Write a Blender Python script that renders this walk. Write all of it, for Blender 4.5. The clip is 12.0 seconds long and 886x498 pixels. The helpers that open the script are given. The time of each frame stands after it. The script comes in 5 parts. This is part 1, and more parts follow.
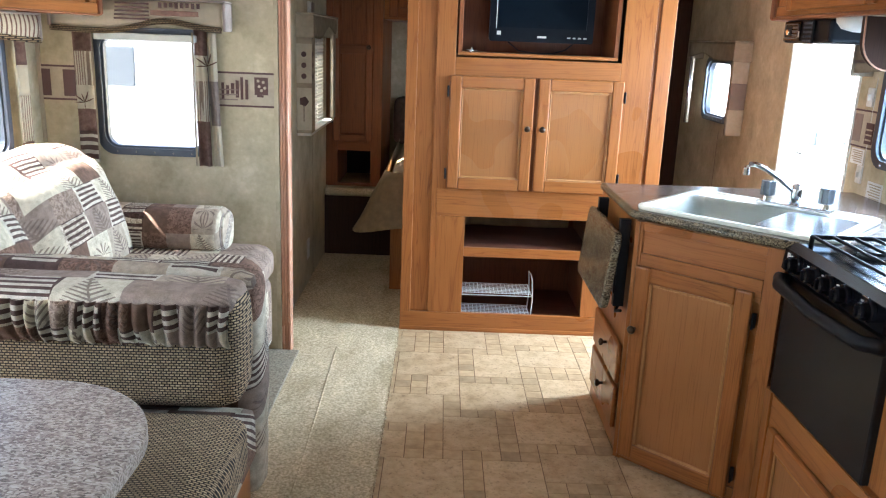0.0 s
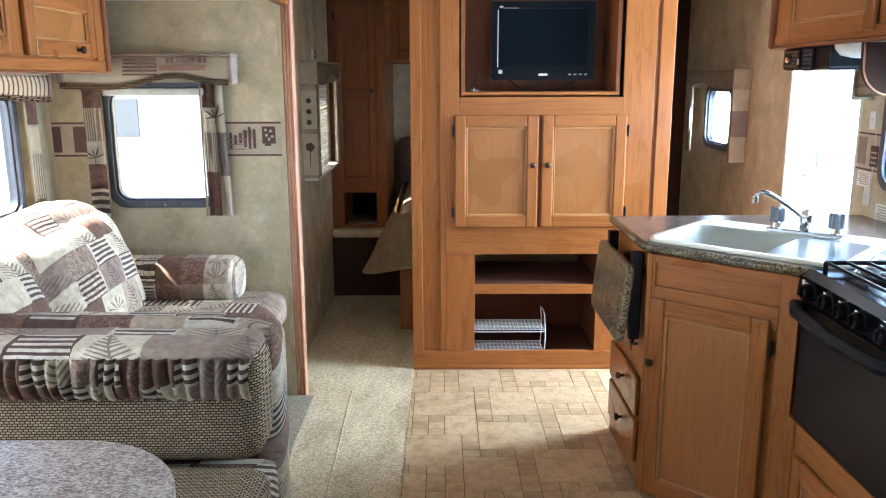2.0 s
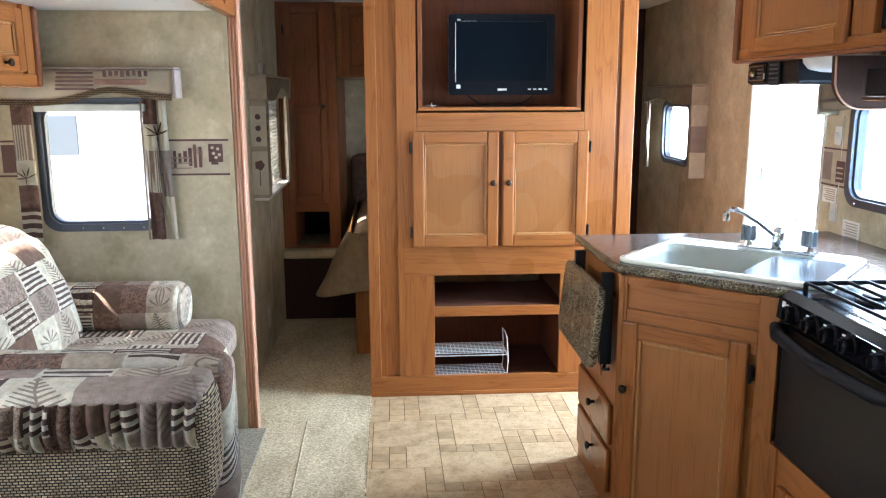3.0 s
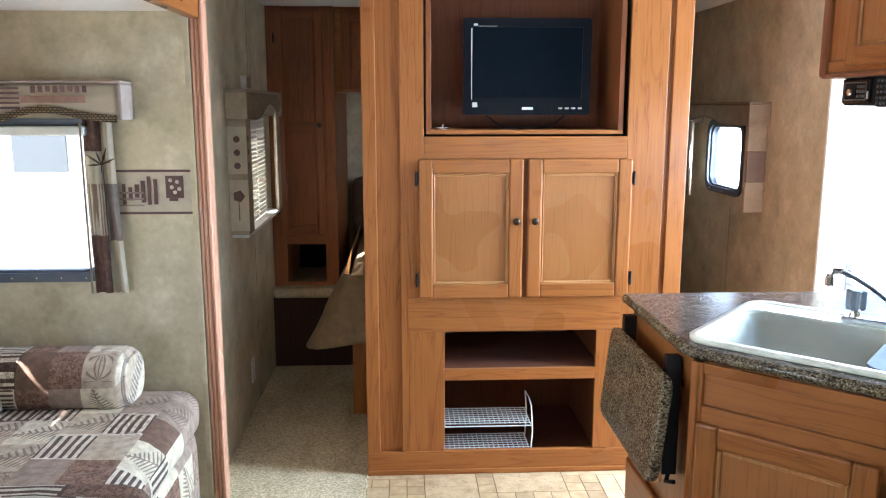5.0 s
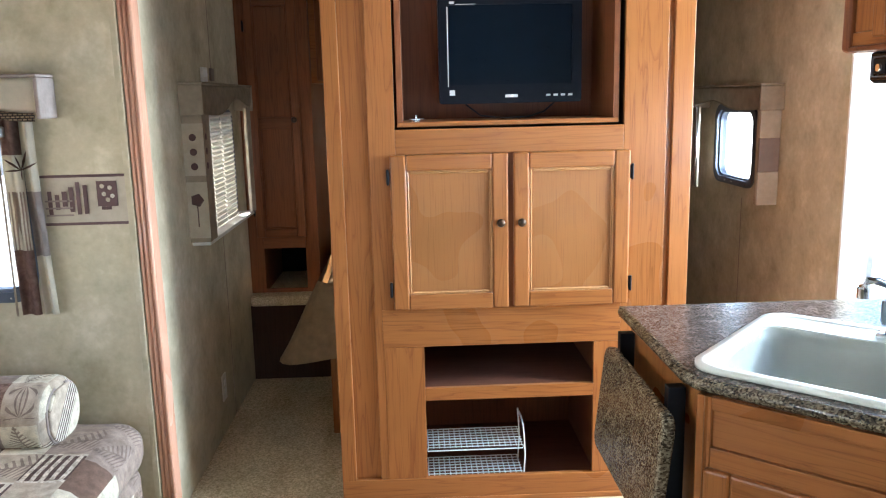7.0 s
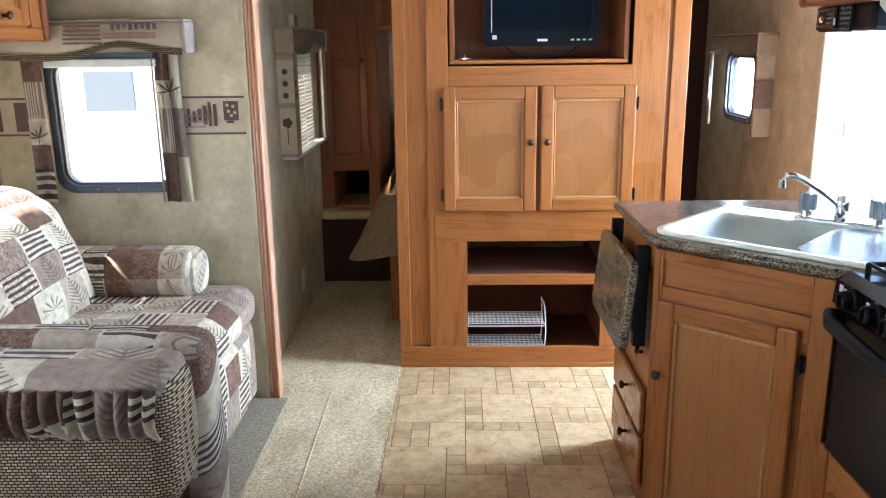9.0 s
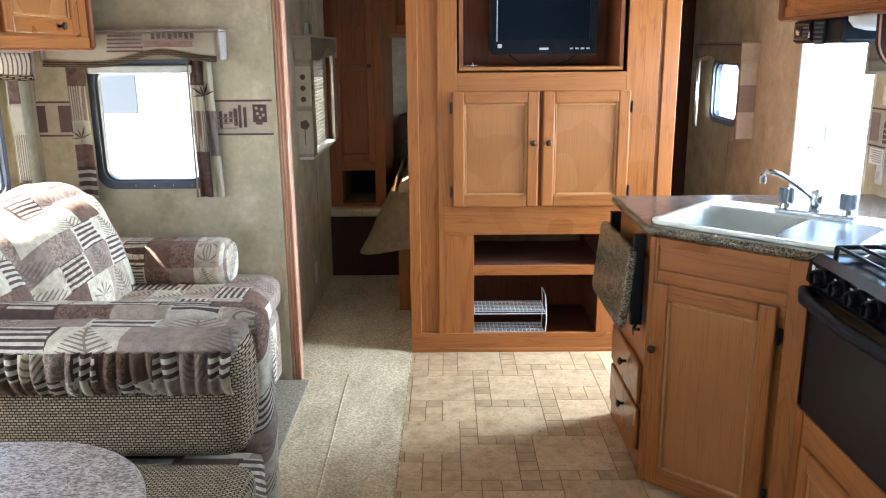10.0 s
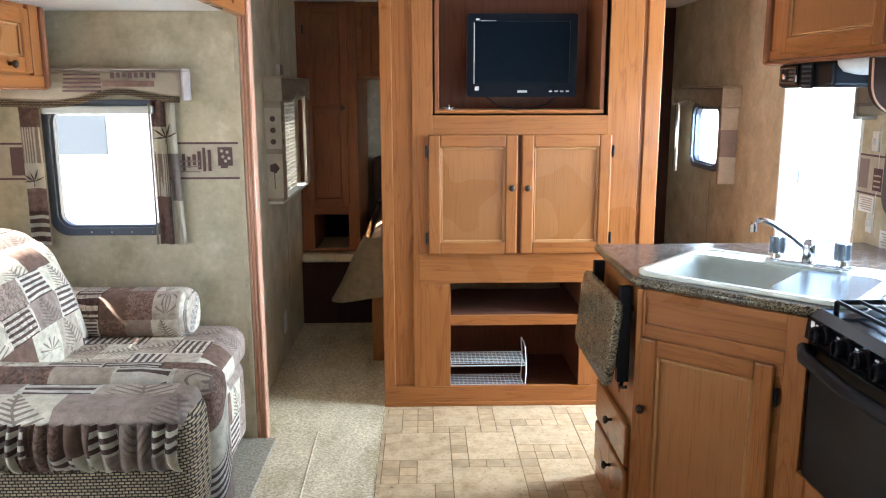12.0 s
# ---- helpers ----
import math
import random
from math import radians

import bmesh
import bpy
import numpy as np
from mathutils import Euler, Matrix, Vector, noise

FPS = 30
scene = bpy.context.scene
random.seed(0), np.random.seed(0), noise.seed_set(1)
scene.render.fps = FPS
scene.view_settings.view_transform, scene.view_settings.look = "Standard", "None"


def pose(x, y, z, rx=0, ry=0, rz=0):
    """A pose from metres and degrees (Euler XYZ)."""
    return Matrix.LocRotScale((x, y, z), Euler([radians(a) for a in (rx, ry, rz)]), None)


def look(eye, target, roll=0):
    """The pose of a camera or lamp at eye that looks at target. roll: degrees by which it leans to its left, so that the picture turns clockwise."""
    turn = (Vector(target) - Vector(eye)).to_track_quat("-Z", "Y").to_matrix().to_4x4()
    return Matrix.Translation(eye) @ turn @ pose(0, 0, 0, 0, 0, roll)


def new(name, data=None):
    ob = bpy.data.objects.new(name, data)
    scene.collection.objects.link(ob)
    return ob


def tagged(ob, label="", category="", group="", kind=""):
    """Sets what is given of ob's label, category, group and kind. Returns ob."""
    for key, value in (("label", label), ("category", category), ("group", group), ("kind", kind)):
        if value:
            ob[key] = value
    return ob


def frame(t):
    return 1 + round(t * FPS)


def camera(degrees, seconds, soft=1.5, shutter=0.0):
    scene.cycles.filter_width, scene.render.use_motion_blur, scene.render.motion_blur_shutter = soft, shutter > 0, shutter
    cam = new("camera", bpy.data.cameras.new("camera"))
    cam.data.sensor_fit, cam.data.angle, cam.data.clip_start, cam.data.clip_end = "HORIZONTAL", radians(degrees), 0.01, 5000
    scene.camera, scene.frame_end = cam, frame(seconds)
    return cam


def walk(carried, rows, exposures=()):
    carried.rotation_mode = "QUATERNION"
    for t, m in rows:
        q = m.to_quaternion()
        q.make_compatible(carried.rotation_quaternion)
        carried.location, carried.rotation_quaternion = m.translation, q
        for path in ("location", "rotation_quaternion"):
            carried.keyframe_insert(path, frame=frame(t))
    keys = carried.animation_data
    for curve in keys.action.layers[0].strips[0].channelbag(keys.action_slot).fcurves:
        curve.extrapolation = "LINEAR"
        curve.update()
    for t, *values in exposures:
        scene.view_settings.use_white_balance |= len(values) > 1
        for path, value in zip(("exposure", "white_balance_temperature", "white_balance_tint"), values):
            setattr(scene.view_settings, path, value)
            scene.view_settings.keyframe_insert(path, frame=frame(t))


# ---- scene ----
cam = camera(58.2, 12.0, 1.15)
EXPOSURE = 3.34
PATH = [
    (0, (0.161, 0.085, 1.447), (0.176, 2.019, 0.939), 2.3),
    (0.5, (0.205, 0.056, 1.452), (0.18, 2.0, 0.982), 1.5),
    (1, (0.192, 0.062, 1.458), (0.14, 2.009, 1.004), 0.7),
    (1.5, (0.175, 0.076, 1.455), (0.132, 2.027, 1.016), 0.0),
    (2, (0.134, 0.08, 1.468), (0.135, 2.035, 1.045), -0.2),
    (2.5, (0.09, 0.12, 1.468), (0.191, 2.078, 1.069), -0.2),
    (2.7, (0.09, 0.162, 1.461), (0.223, 2.119, 1.072), -0.2),
    (4.5, (0.192, 0.727, 1.471), (0.231, 2.691, 1.095), -0.2),
    (5, (0.138, 0.897, 1.49), (0.235, 2.863, 1.134), -0.0),
    (5.5, (0.153, 1.067, 1.461), (0.289, 3.025, 1.076), 0.2),
    (6, (0.246, 1.241, 1.474), (0.336, 3.2, 1.083), -0.9),
    (6.5, (0.289, 1.264, 1.468), (0.368, 3.226, 1.089), -1.5),
    (7, (0.274, 1.22, 1.478), (0.343, 3.183, 1.103), -1.3),
    (7.5, (0.193, 1.027, 1.451), (0.241, 2.988, 1.059), -0.6),
    (7.7, (0.169, 0.936, 1.445), (0.192, 2.893, 1.035), 0.0),
    (9.3, (0.281, 0.363, 1.456), (0.23, 2.298, 0.956), -0.8),
    (9.5, (0.229, 0.293, 1.45), (0.185, 2.228, 0.948), -0.6),
    (10, (0.169, 0.183, 1.477), (0.156, 2.123, 0.991), -0.5),
    (10.5, (0.17, 0.163, 1.488), (0.184, 2.111, 1.034), -0.4),
    (11, (0.158, 0.164, 1.489), (0.193, 2.117, 1.058), -0.3),
    (11.5, (0.152, 0.19, 1.489), (0.199, 2.148, 1.086), -0.1),
    (12, (0.176, 0.351, 1.473), (0.222, 2.313, 1.087), -0.1),
]
walk(cam, [(t, look(eye, target, roll)) for t, eye, target, roll in PATH], exposures=[(0, EXPOSURE, 5820, 10), (12, EXPOSURE, 5820, 10)])

# ---- light ----
world = bpy.data.worlds.new("world")
scene.world = world
world.use_nodes = True
wn = world.node_tree.nodes
sky = wn.new("ShaderNodeTexSky")
sky.sky_type, sky.sun_disc = "NISHITA", False
sky.sun_elevation, sky.sun_rotation = radians(50.5), radians(-98)
wn["Background"].inputs[1].default_value = 0.10
world.node_tree.links.new(sky.outputs[0], wn["Background"].inputs[0])
sun = new("sun", bpy.data.lights.new("sun", "SUN"))
sun.data.energy, sun.data.angle, sun.data.color = 5.0, radians(0.5), (1, 0.95, 0.86)
sun.matrix_world = look((-6.0, 1.5, 8.2), (0, 2.3, 0.9))


def sky_lamp(name, at, target, w, h, watts, color=(0.76, 0.89, 1.0)):
    """Skylight that falls in through a window opening."""
    ob = new(name, bpy.data.lights.new(name, "AREA"))
    ob.data.shape, ob.data.size, ob.data.size_y, ob.data.energy = "RECTANGLE", w, h, watts
    ob.data.color = color
    ob.matrix_world = look(at, target)


# first lamp is an added fill from behind the camera, in an invented opening
sky_lamp("sky_in_added_rear_window", (1.27, -1.19, 1.01), (-0.6, 3, 0.8), 0.95, 0.5, 1.25)
sky_lamp("sky_in_kitchen_window", (1.90, 2.70, 1.25), (-0.5, 4.0, 1.05), 0.86, 0.33, 1.6, (0.50, 0.74, 1.0))
sky_lamp("sky_in_passage_window", (1.895, 5.06, 1.18), (-0.5, 5.15, 0.7), 0.38, 0.30, 0.25)
sky_lamp("sky_in_dinette_window", (-1.63, 1.30, 1.17), (0, 1.3, 0.7), 0.86, 0.45, 1.55)
sky_lamp("sky_in_doorway", (2.7, 3.68, 1.55), (-0.2, 3.5, 0.5), 1.3, 1.5, 33.0)


# ---- building helpers ----
def thing(name, at, label, category, group="", kind=""):
    ob = new(name)
    ob.location = at
    ob.empty_display_size = 0.05
    return tagged(ob, label, category, group, kind)


def origin_of(ob):
    p = Vector((0, 0, 0))
    while ob:
        p = p + ob.location
        ob = ob.parent
    return p


def part(name, bm, material, parent=None, label="", smooth=False):
    """One mesh object from a bmesh in world coordinates, under a thing or part."""
    if parent:
        bmesh.ops.translate(bm, verts=bm.verts, vec=-origin_of(parent))
    me = bpy.data.meshes.new(name)
    bmesh.ops.recalc_face_normals(bm, faces=bm.faces)
    bm.to_mesh(me)
    bm.free()
    me.materials.append(material)
    if smooth:
        for f in me.polygons:
            f.use_smooth = True
    ob = new(name, me)
    ob.parent = parent
    return tagged(ob, label)


def solo(name, bm, material, label, category, group="", kind="", smooth=False):
    return tagged(part(name, bm, material, None, "", smooth), label, category, group, kind)


def setting(name, bm, material, label="", smooth=False):
    return tagged(part(name, bm, material, None, label, smooth), kind="structure")


def box(x0, x1, y0, y1, z0, z1, b=0.0, seg=2, bm=None):
    bm = bm or bmesh.new()
    m = Matrix.Translation(((x0 + x1) / 2, (y0 + y1) / 2, (z0 + z1) / 2)) @ Matrix.Diagonal((x1 - x0, y1 - y0, z1 - z0, 1))
    vs = bmesh.ops.create_cube(bm, size=1, matrix=m)["verts"]
    if b:
        es = list({e for v in vs for e in v.link_edges})
        bmesh.ops.bevel(bm, geom=es, offset=b, segments=seg, affect="EDGES", profile=0.5)
    return bm


def boxes(rows, b=0.0):
    bm = bmesh.new()
    for r in rows:
        box(*r, b=b, bm=bm)
    return bm


def puffy(x0, x1, y0, y1, z0, z1, r=0.06, puff=0.0, n=14, wrinkle=0.0, seed=0):
    """A cushion: a rounded box that swells on its faces."""
    bm = bmesh.new()
    h = Vector(((x1 - x0) / 2, (y1 - y0) / 2, (z1 - z0) / 2))
    c = Vector(((x0 + x1) / 2, (y0 + y1) / 2, (z0 + z1) / 2))
    r = min(r, h.x, h.y, h.z)
    seen = {}

    def vert(p):
        key = tuple(round(a, 5) for a in p)
        if key not in seen:
            q = Vector((p[0] * h.x, p[1] * h.y, p[2] * h.z))
            inner = Vector([max(-(h[i] - r), min(h[i] - r, q[i])) for i in range(3)])
            d = q - inner
            d = d.normalized() if d.length > 1e-6 else Vector((0, 0, 0))
            pos = inner + d * r
            for i in range(3):
                a, e = (i + 1) % 3, (i + 2) % 3
                if abs(p[i]) > 0.999:
                    pos[i] += math.copysign(puff * (1 - p[a] ** 2) * (1 - p[e] ** 2), p[i])
            if wrinkle:
                pos += d * wrinkle * noise.noise(pos * 9 + Vector((seed, 0, 0)))
            seen[key] = bm.verts.new(c + pos)
        return seen[key]

    for i in range(3):
        a, e = (i + 1) % 3, (i + 2) % 3
        for s in (-1, 1):
            for u in range(n):
                for v in range(n):
                    quad = []
                    for du, dv in ((0, 0), (1, 0), (1, 1), (0, 1)):
                        p = [0, 0, 0]
                        p[i] = s
                        p[a] = math.sin((-1 + 2 * (u + du) / n) * math.pi / 2) * 0.5 + (-1 + 2 * (u + du) / n) * 0.5
                        p[e] = math.sin((-1 + 2 * (v + dv) / n) * math.pi / 2) * 0.5 + (-1 + 2 * (v + dv) / n) * 0.5
                        quad.append(vert(p))
                    bm.faces.new(quad)
    return bm


def prism(outline, z0, z1, b=0.0, seg=3, bm=None):
    """An upright block over a plan outline."""
    bm = bm or bmesh.new()
    low = [bm.verts.new((x, y, z0)) for x, y in outline]
    f = bm.faces.new(low)
    top = bmesh.ops.extrude_face_region(bm, geom=[f])
    vs = [g for g in top["geom"] if isinstance(g, bmesh.types.BMVert)]
    bmesh.ops.translate(bm, verts=vs, vec=(0, 0, z1 - z0))
    if b:
        es = [e for e in bm.edges if abs(e.verts[0].co.z - e.verts[1].co.z) < 1e-6]
        bmesh.ops.bevel(bm, geom=es, offset=b, segments=seg, affect="EDGES", profile=0.5)
    return bm


def lathe(profile, at, axis="z", n=16, bm=None):
    """Turned shape: profile of (radius, height) round an axis."""
    bm = bm or bmesh.new()
    rot = {"z": Matrix.Identity(4), "x": pose(0, 0, 0, 0, 90, 0), "y": pose(0, 0, 0, -90, 0, 0), "-x": pose(0, 0, 0, 0, -90, 0), "-y": pose(0, 0, 0, 90, 0, 0)}[axis]
    m = Matrix.Translation(at) @ rot
    rings = []
    for r, h in profile:
        rings.append([bm.verts.new(m @ Vector((r * math.cos(2 * math.pi * k / n), r * math.sin(2 * math.pi * k / n), h))) for k in range(n)])
    for a, c in zip(rings, rings[1:]):
        for k in range(n):
            bm.faces.new((a[k], a[(k + 1) % n], c[(k + 1) % n], c[k]))
    bm.faces.new(rings[0])
    bm.faces.new(rings[-1])
    return bm


def tube(points, r, n=8, bm=None):
    """A round rod along points."""
    bm = bm or bmesh.new()
    pts = [Vector(p) for p in points]
    rings = []
    for i, p in enumerate(pts):
        d = (pts[min(i + 1, len(pts) - 1)] - pts[max(i - 1, 0)]).normalized()
        a = d.cross(Vector((0, 0, 1)) if abs(d.z) < 0.9 else Vector((1, 0, 0))).normalized()
        c = d.cross(a)
        rings.append([bm.verts.new(p + (a * math.cos(2 * math.pi * k / n) + c * math.sin(2 * math.pi * k / n)) * r) for k in range(n)])
    for a, c in zip(rings, rings[1:]):
        for k in range(n):
            bm.faces.new((a[k], a[(k + 1) % n], c[(k + 1) % n], c[k]))
    bm.faces.new(rings[0])
    bm.faces.new(rings[-1])
    return bm


def arc_outline(x0, x1, y0, y1, r, n=6):
    """A rectangle with rounded corners, as a list of points."""
    pts = []
    for cx, cy, a0 in ((x1 - r, y1 - r, 0), (x0 + r, y1 - r, 90), (x0 + r, y0 + r, 180), (x1 - r, y0 + r, 270)):
        for k in range(n + 1):
            a = radians(a0 + 90 * k / n)
            pts.append((cx + r * math.cos(a), cy + r * math.sin(a)))
    return pts


def ring(outer, inner, d0, d1, place):
    """A frame between two outlines of equal length, thick from d0 to d1; place(u, v, d) gives the world point."""
    bm = bmesh.new()
    loops = [[bm.verts.new(place(u, v, d)) for u, v in o] for o, d in ((outer, d0), (outer, d1), (inner, d1), (inner, d0))]
    n = len(outer)
    for a in range(4):
        c = (a + 1) % 4
        for k in range(n):
            bm.faces.new((loops[a][k], loops[a][(k + 1) % n], loops[c][(k + 1) % n], loops[c][k]))
    return bm


def turned(bm, m):
    bmesh.ops.transform(bm, matrix=m, verts=bm.verts)
    return bm


# ---- materials ----
def shader(name, rough=0.5, metal=0.0, spec=0.5):
    m = bpy.data.materials.new(name)
    m.use_nodes = True
    b = m.node_tree.nodes["Principled BSDF"]
    b.inputs["Roughness"].default_value, b.inputs["Metallic"].default_value = rough, metal
    b.inputs["Specular IOR Level"].default_value = spec
    return m, m.node_tree, b


def nd(tree, kind, props=None, **inputs):
    n = tree.nodes.new("ShaderNode" + kind)
    for k, v in (props or {}).items():
        if k == "operation":
            n.operation = v
        elif k == "data_type":
            n.data_type = v
        elif k == "blend_type":
            n.blend_type = v
        elif k == "noise_dimensions":
            n.noise_dimensions = v
        elif k == "feature":
            n.feature = v
    for k, v in inputs.items():
        s = n.inputs[int(k[1:])] if k[0] == "i" and k[1:].isdigit() else n.inputs[k.replace("_", " ")]
        if isinstance(v, bpy.types.NodeSocket):
            tree.links.new(v, s)
        else:
            s.default_value = v
    return n


def ramp(tree, fac, stops, constant=False):
    n = tree.nodes.new("ShaderNodeValToRGB")
    e = n.color_ramp.elements
    while len(e) < len(stops):
        e.new(0.5)
    for el, (p, c) in zip(e, stops):
        el.position, el.color = p, (*c, 1)
    if constant:
        n.color_ramp.interpolation = "CONSTANT"
    tree.links.new(fac, n.inputs[0])
    return n.outputs[0]


def math_node(tree, op, a, b=0.0):
    return nd(tree, "Math", {"operation": op}, i0=a, i1=b).outputs[0]


def mix(tree, fac, a, b, blend="MIX"):
    n = tree.nodes.new("ShaderNodeMix")
    n.data_type, n.blend_type = "RGBA", blend
    for i, v in ((0, fac), (6, a), (7, b)):
        if isinstance(v, bpy.types.NodeSocket):
            tree.links.new(v, n.inputs[i])
        else:
            n.inputs[i].default_value = v if i == 0 else (*v, 1)
    return n.outputs[2]


def coords(tree, scale, random_shift=True, diagonal=False):
    tc = tree.nodes.new("ShaderNodeTexCoord").outputs["Object"]
    if diagonal:
        along = nd(tree, "VectorMath", {"operation": "DOT_PRODUCT"}, i0=tc, i1=(0.734, -0.679, 0)).outputs["Value"]
        deep = nd(tree, "VectorMath", {"operation": "DOT_PRODUCT"}, i0=tc, i1=(0.679, 0.734, 0)).outputs["Value"]
        up = nd(tree, "SeparateXYZ", None, i0=tc).outputs[2]
        tc = nd(tree, "CombineXYZ", None, i0=along, i1=deep, i2=up).outputs[0]
    v = nd(tree, "VectorMath", {"operation": "MULTIPLY"}, i0=tc, i1=scale).outputs[0]
    if random_shift:
        r = tree.nodes.new("ShaderNodeObjectInfo").outputs["Random"]
        s = math_node(tree, "MULTIPLY", r, 37.0)
        v = nd(tree, "VectorMath", {"operation": "ADD"}, i0=v, i1=s).outputs[0]
    return v


def bump(tree, bsdf, height, strength=0.3, dist=0.001):
    n = nd(tree, "Bump", None, Strength=strength, Distance=dist, Height=height)
    tree.links.new(n.outputs[0], bsdf.inputs["Normal"])


def wood(name, light, dark, axis, rough=0.32, spec=0.3, bands=9.0):
    """Oak-print panel or oak frame, with the grain along one axis (d: along the diagonal front)."""
    m, t, b = shader(name, rough, 0.0, spec)
    d = axis == "d"
    stretch = {"x": (0.8, 12, 12), "d": (0.8, 12, 12), "y": (12, 0.8, 12), "z": (12, 12, 0.8)}[axis]
    fine = {"x": (5, 260, 260), "d": (5, 260, 260), "y": (260, 5, 260), "z": (260, 260, 5)}[axis]
    v = coords(t, stretch, True, d)
    n1 = nd(t, "TexNoise", None, Vector=v, Scale=1.0, Detail=3.0, Roughness=0.5, Distortion=0.6)
    rings = math_node(t, "MULTIPLY", n1.outputs[0], bands)
    if bands > 3:
        w = math_node(t, "FRACT", rings)
    else:
        w = nd(t, "MapRange", None, i0=n1.outputs[0], i1=0.25, i2=0.75, i3=0.1, i4=0.7).outputs[0]
    n2 = nd(t, "TexNoise", None, Vector=coords(t, fine, True, d), Scale=1.0, Detail=3.0, Roughness=0.6)
    c = ramp(t, w, [(0.0, dark), (0.22, light), (0.7, light), (1.0, [0.6 * a + 0.4 * k for a, k in zip(light, dark)])])
    c = mix(t, math_node(t, "MULTIPLY", n1.outputs[0], 0.8), c, light)
    pores = ramp(t, n2.outputs[0], [(0.34, (0.58, 0.54, 0.50)), (0.46, (0.96, 0.95, 0.95)), (0.66, (1.0, 1.0, 1.0)), (0.78, (1.16, 1.17, 1.18))])
    c = mix(t, 0.55, c, pores, "MULTIPLY")
    big = nd(t, "TexNoise", None, Vector=coords(t, (2.2, 2.2, 2.2)), Scale=1.0, Detail=2.0)
    c = mix(t, 1.0, c, ramp(t, big.outputs[0], [(0.3, (0.86, 0.85, 0.84)), (0.7, (1.05, 1.04, 1.03))]), "MULTIPLY")
    t.links.new(c, b.inputs["Base Color"])
    scuff = nd(t, "MapRange", None, i0=big.outputs[0], i1=0.3, i2=0.7, i3=max(0.05, rough - 0.06), i4=rough + 0.1)
    t.links.new(scuff.outputs[0], b.inputs["Roughness"])
    bump(t, b, n2.outputs[0], 0.14, 0.0006)
    return m


def mottled(name, stops, scale=6.0, rough=0.7, fine=60.0, bump_strength=0.15, spec=0.3):
    m, t, b = shader(name, rough, 0.0, spec)
    v = coords(t, (1, 1, 1), False)
    n1 = nd(t, "TexNoise", None, Vector=v, Scale=scale, Detail=6.0, Roughness=0.62)
    n2 = nd(t, "TexNoise", None, Vector=v, Scale=fine, Detail=3.0)
    f = math_node(t, "ADD", math_node(t, "MULTIPLY", n1.outputs[0], 0.8), math_node(t, "MULTIPLY", n2.outputs[0], 0.2))
    t.links.new(ramp(t, f, stops), b.inputs["Base Color"])
    bump(t, b, n2.outputs[0], bump_strength, 0.001)
    return m


def plain(name, color, rough=0.5, metal=0.0, spec=0.5, vary=0.08):
    m, t, b = shader(name, rough, metal, spec)
    v = coords(t, (1, 1, 1))
    n = nd(t, "TexNoise", None, Vector=v, Scale=25.0, Detail=4.0)
    lo, hi = [c * (1 - vary) for c in color], [min(1, c * (1 + vary)) for c in color]
    t.links.new(ramp(t, n.outputs[0], [(0.3, lo), (0.7, hi)]), b.inputs["Base Color"])
    r = nd(t, "MapRange", None, i0=n.outputs[0], i3=max(0.02, rough - 0.06), i4=rough + 0.06)
    t.links.new(r.outputs[0], b.inputs["Roughness"])
    return m


def granite(name, stops, size=260.0, rough=0.3):
    m, t, b = shader(name, rough)
    v = coords(t, (1, 1, 1), False)
    st = coords(t, (0.55, 1.0, 1.0), False)
    v1 = nd(t, "TexVoronoi", None, Vector=st, Scale=size)
    r = nd(t, "SeparateColor", None, i0=v1.outputs["Color"]).outputs[0]
    n = nd(t, "TexNoise", None, Vector=v, Scale=22.0, Detail=5.0)
    f = math_node(t, "ADD", math_node(t, "MULTIPLY", r, 0.6), math_node(t, "MULTIPLY", n.outputs[0], 0.4))
    t.links.new(ramp(t, f, stops), b.inputs["Base Color"])
    return m


def axis_uv(t, u_axis, v_axis):
    tc = t.nodes.new("ShaderNodeTexCoord").outputs["Object"]
    u = nd(t, "VectorMath", {"operation": "DOT_PRODUCT"}, i0=tc, i1=u_axis).outputs["Value"]
    v = nd(t, "VectorMath", {"operation": "DOT_PRODUCT"}, i0=tc, i1=v_axis).outputs["Value"]
    return u, v


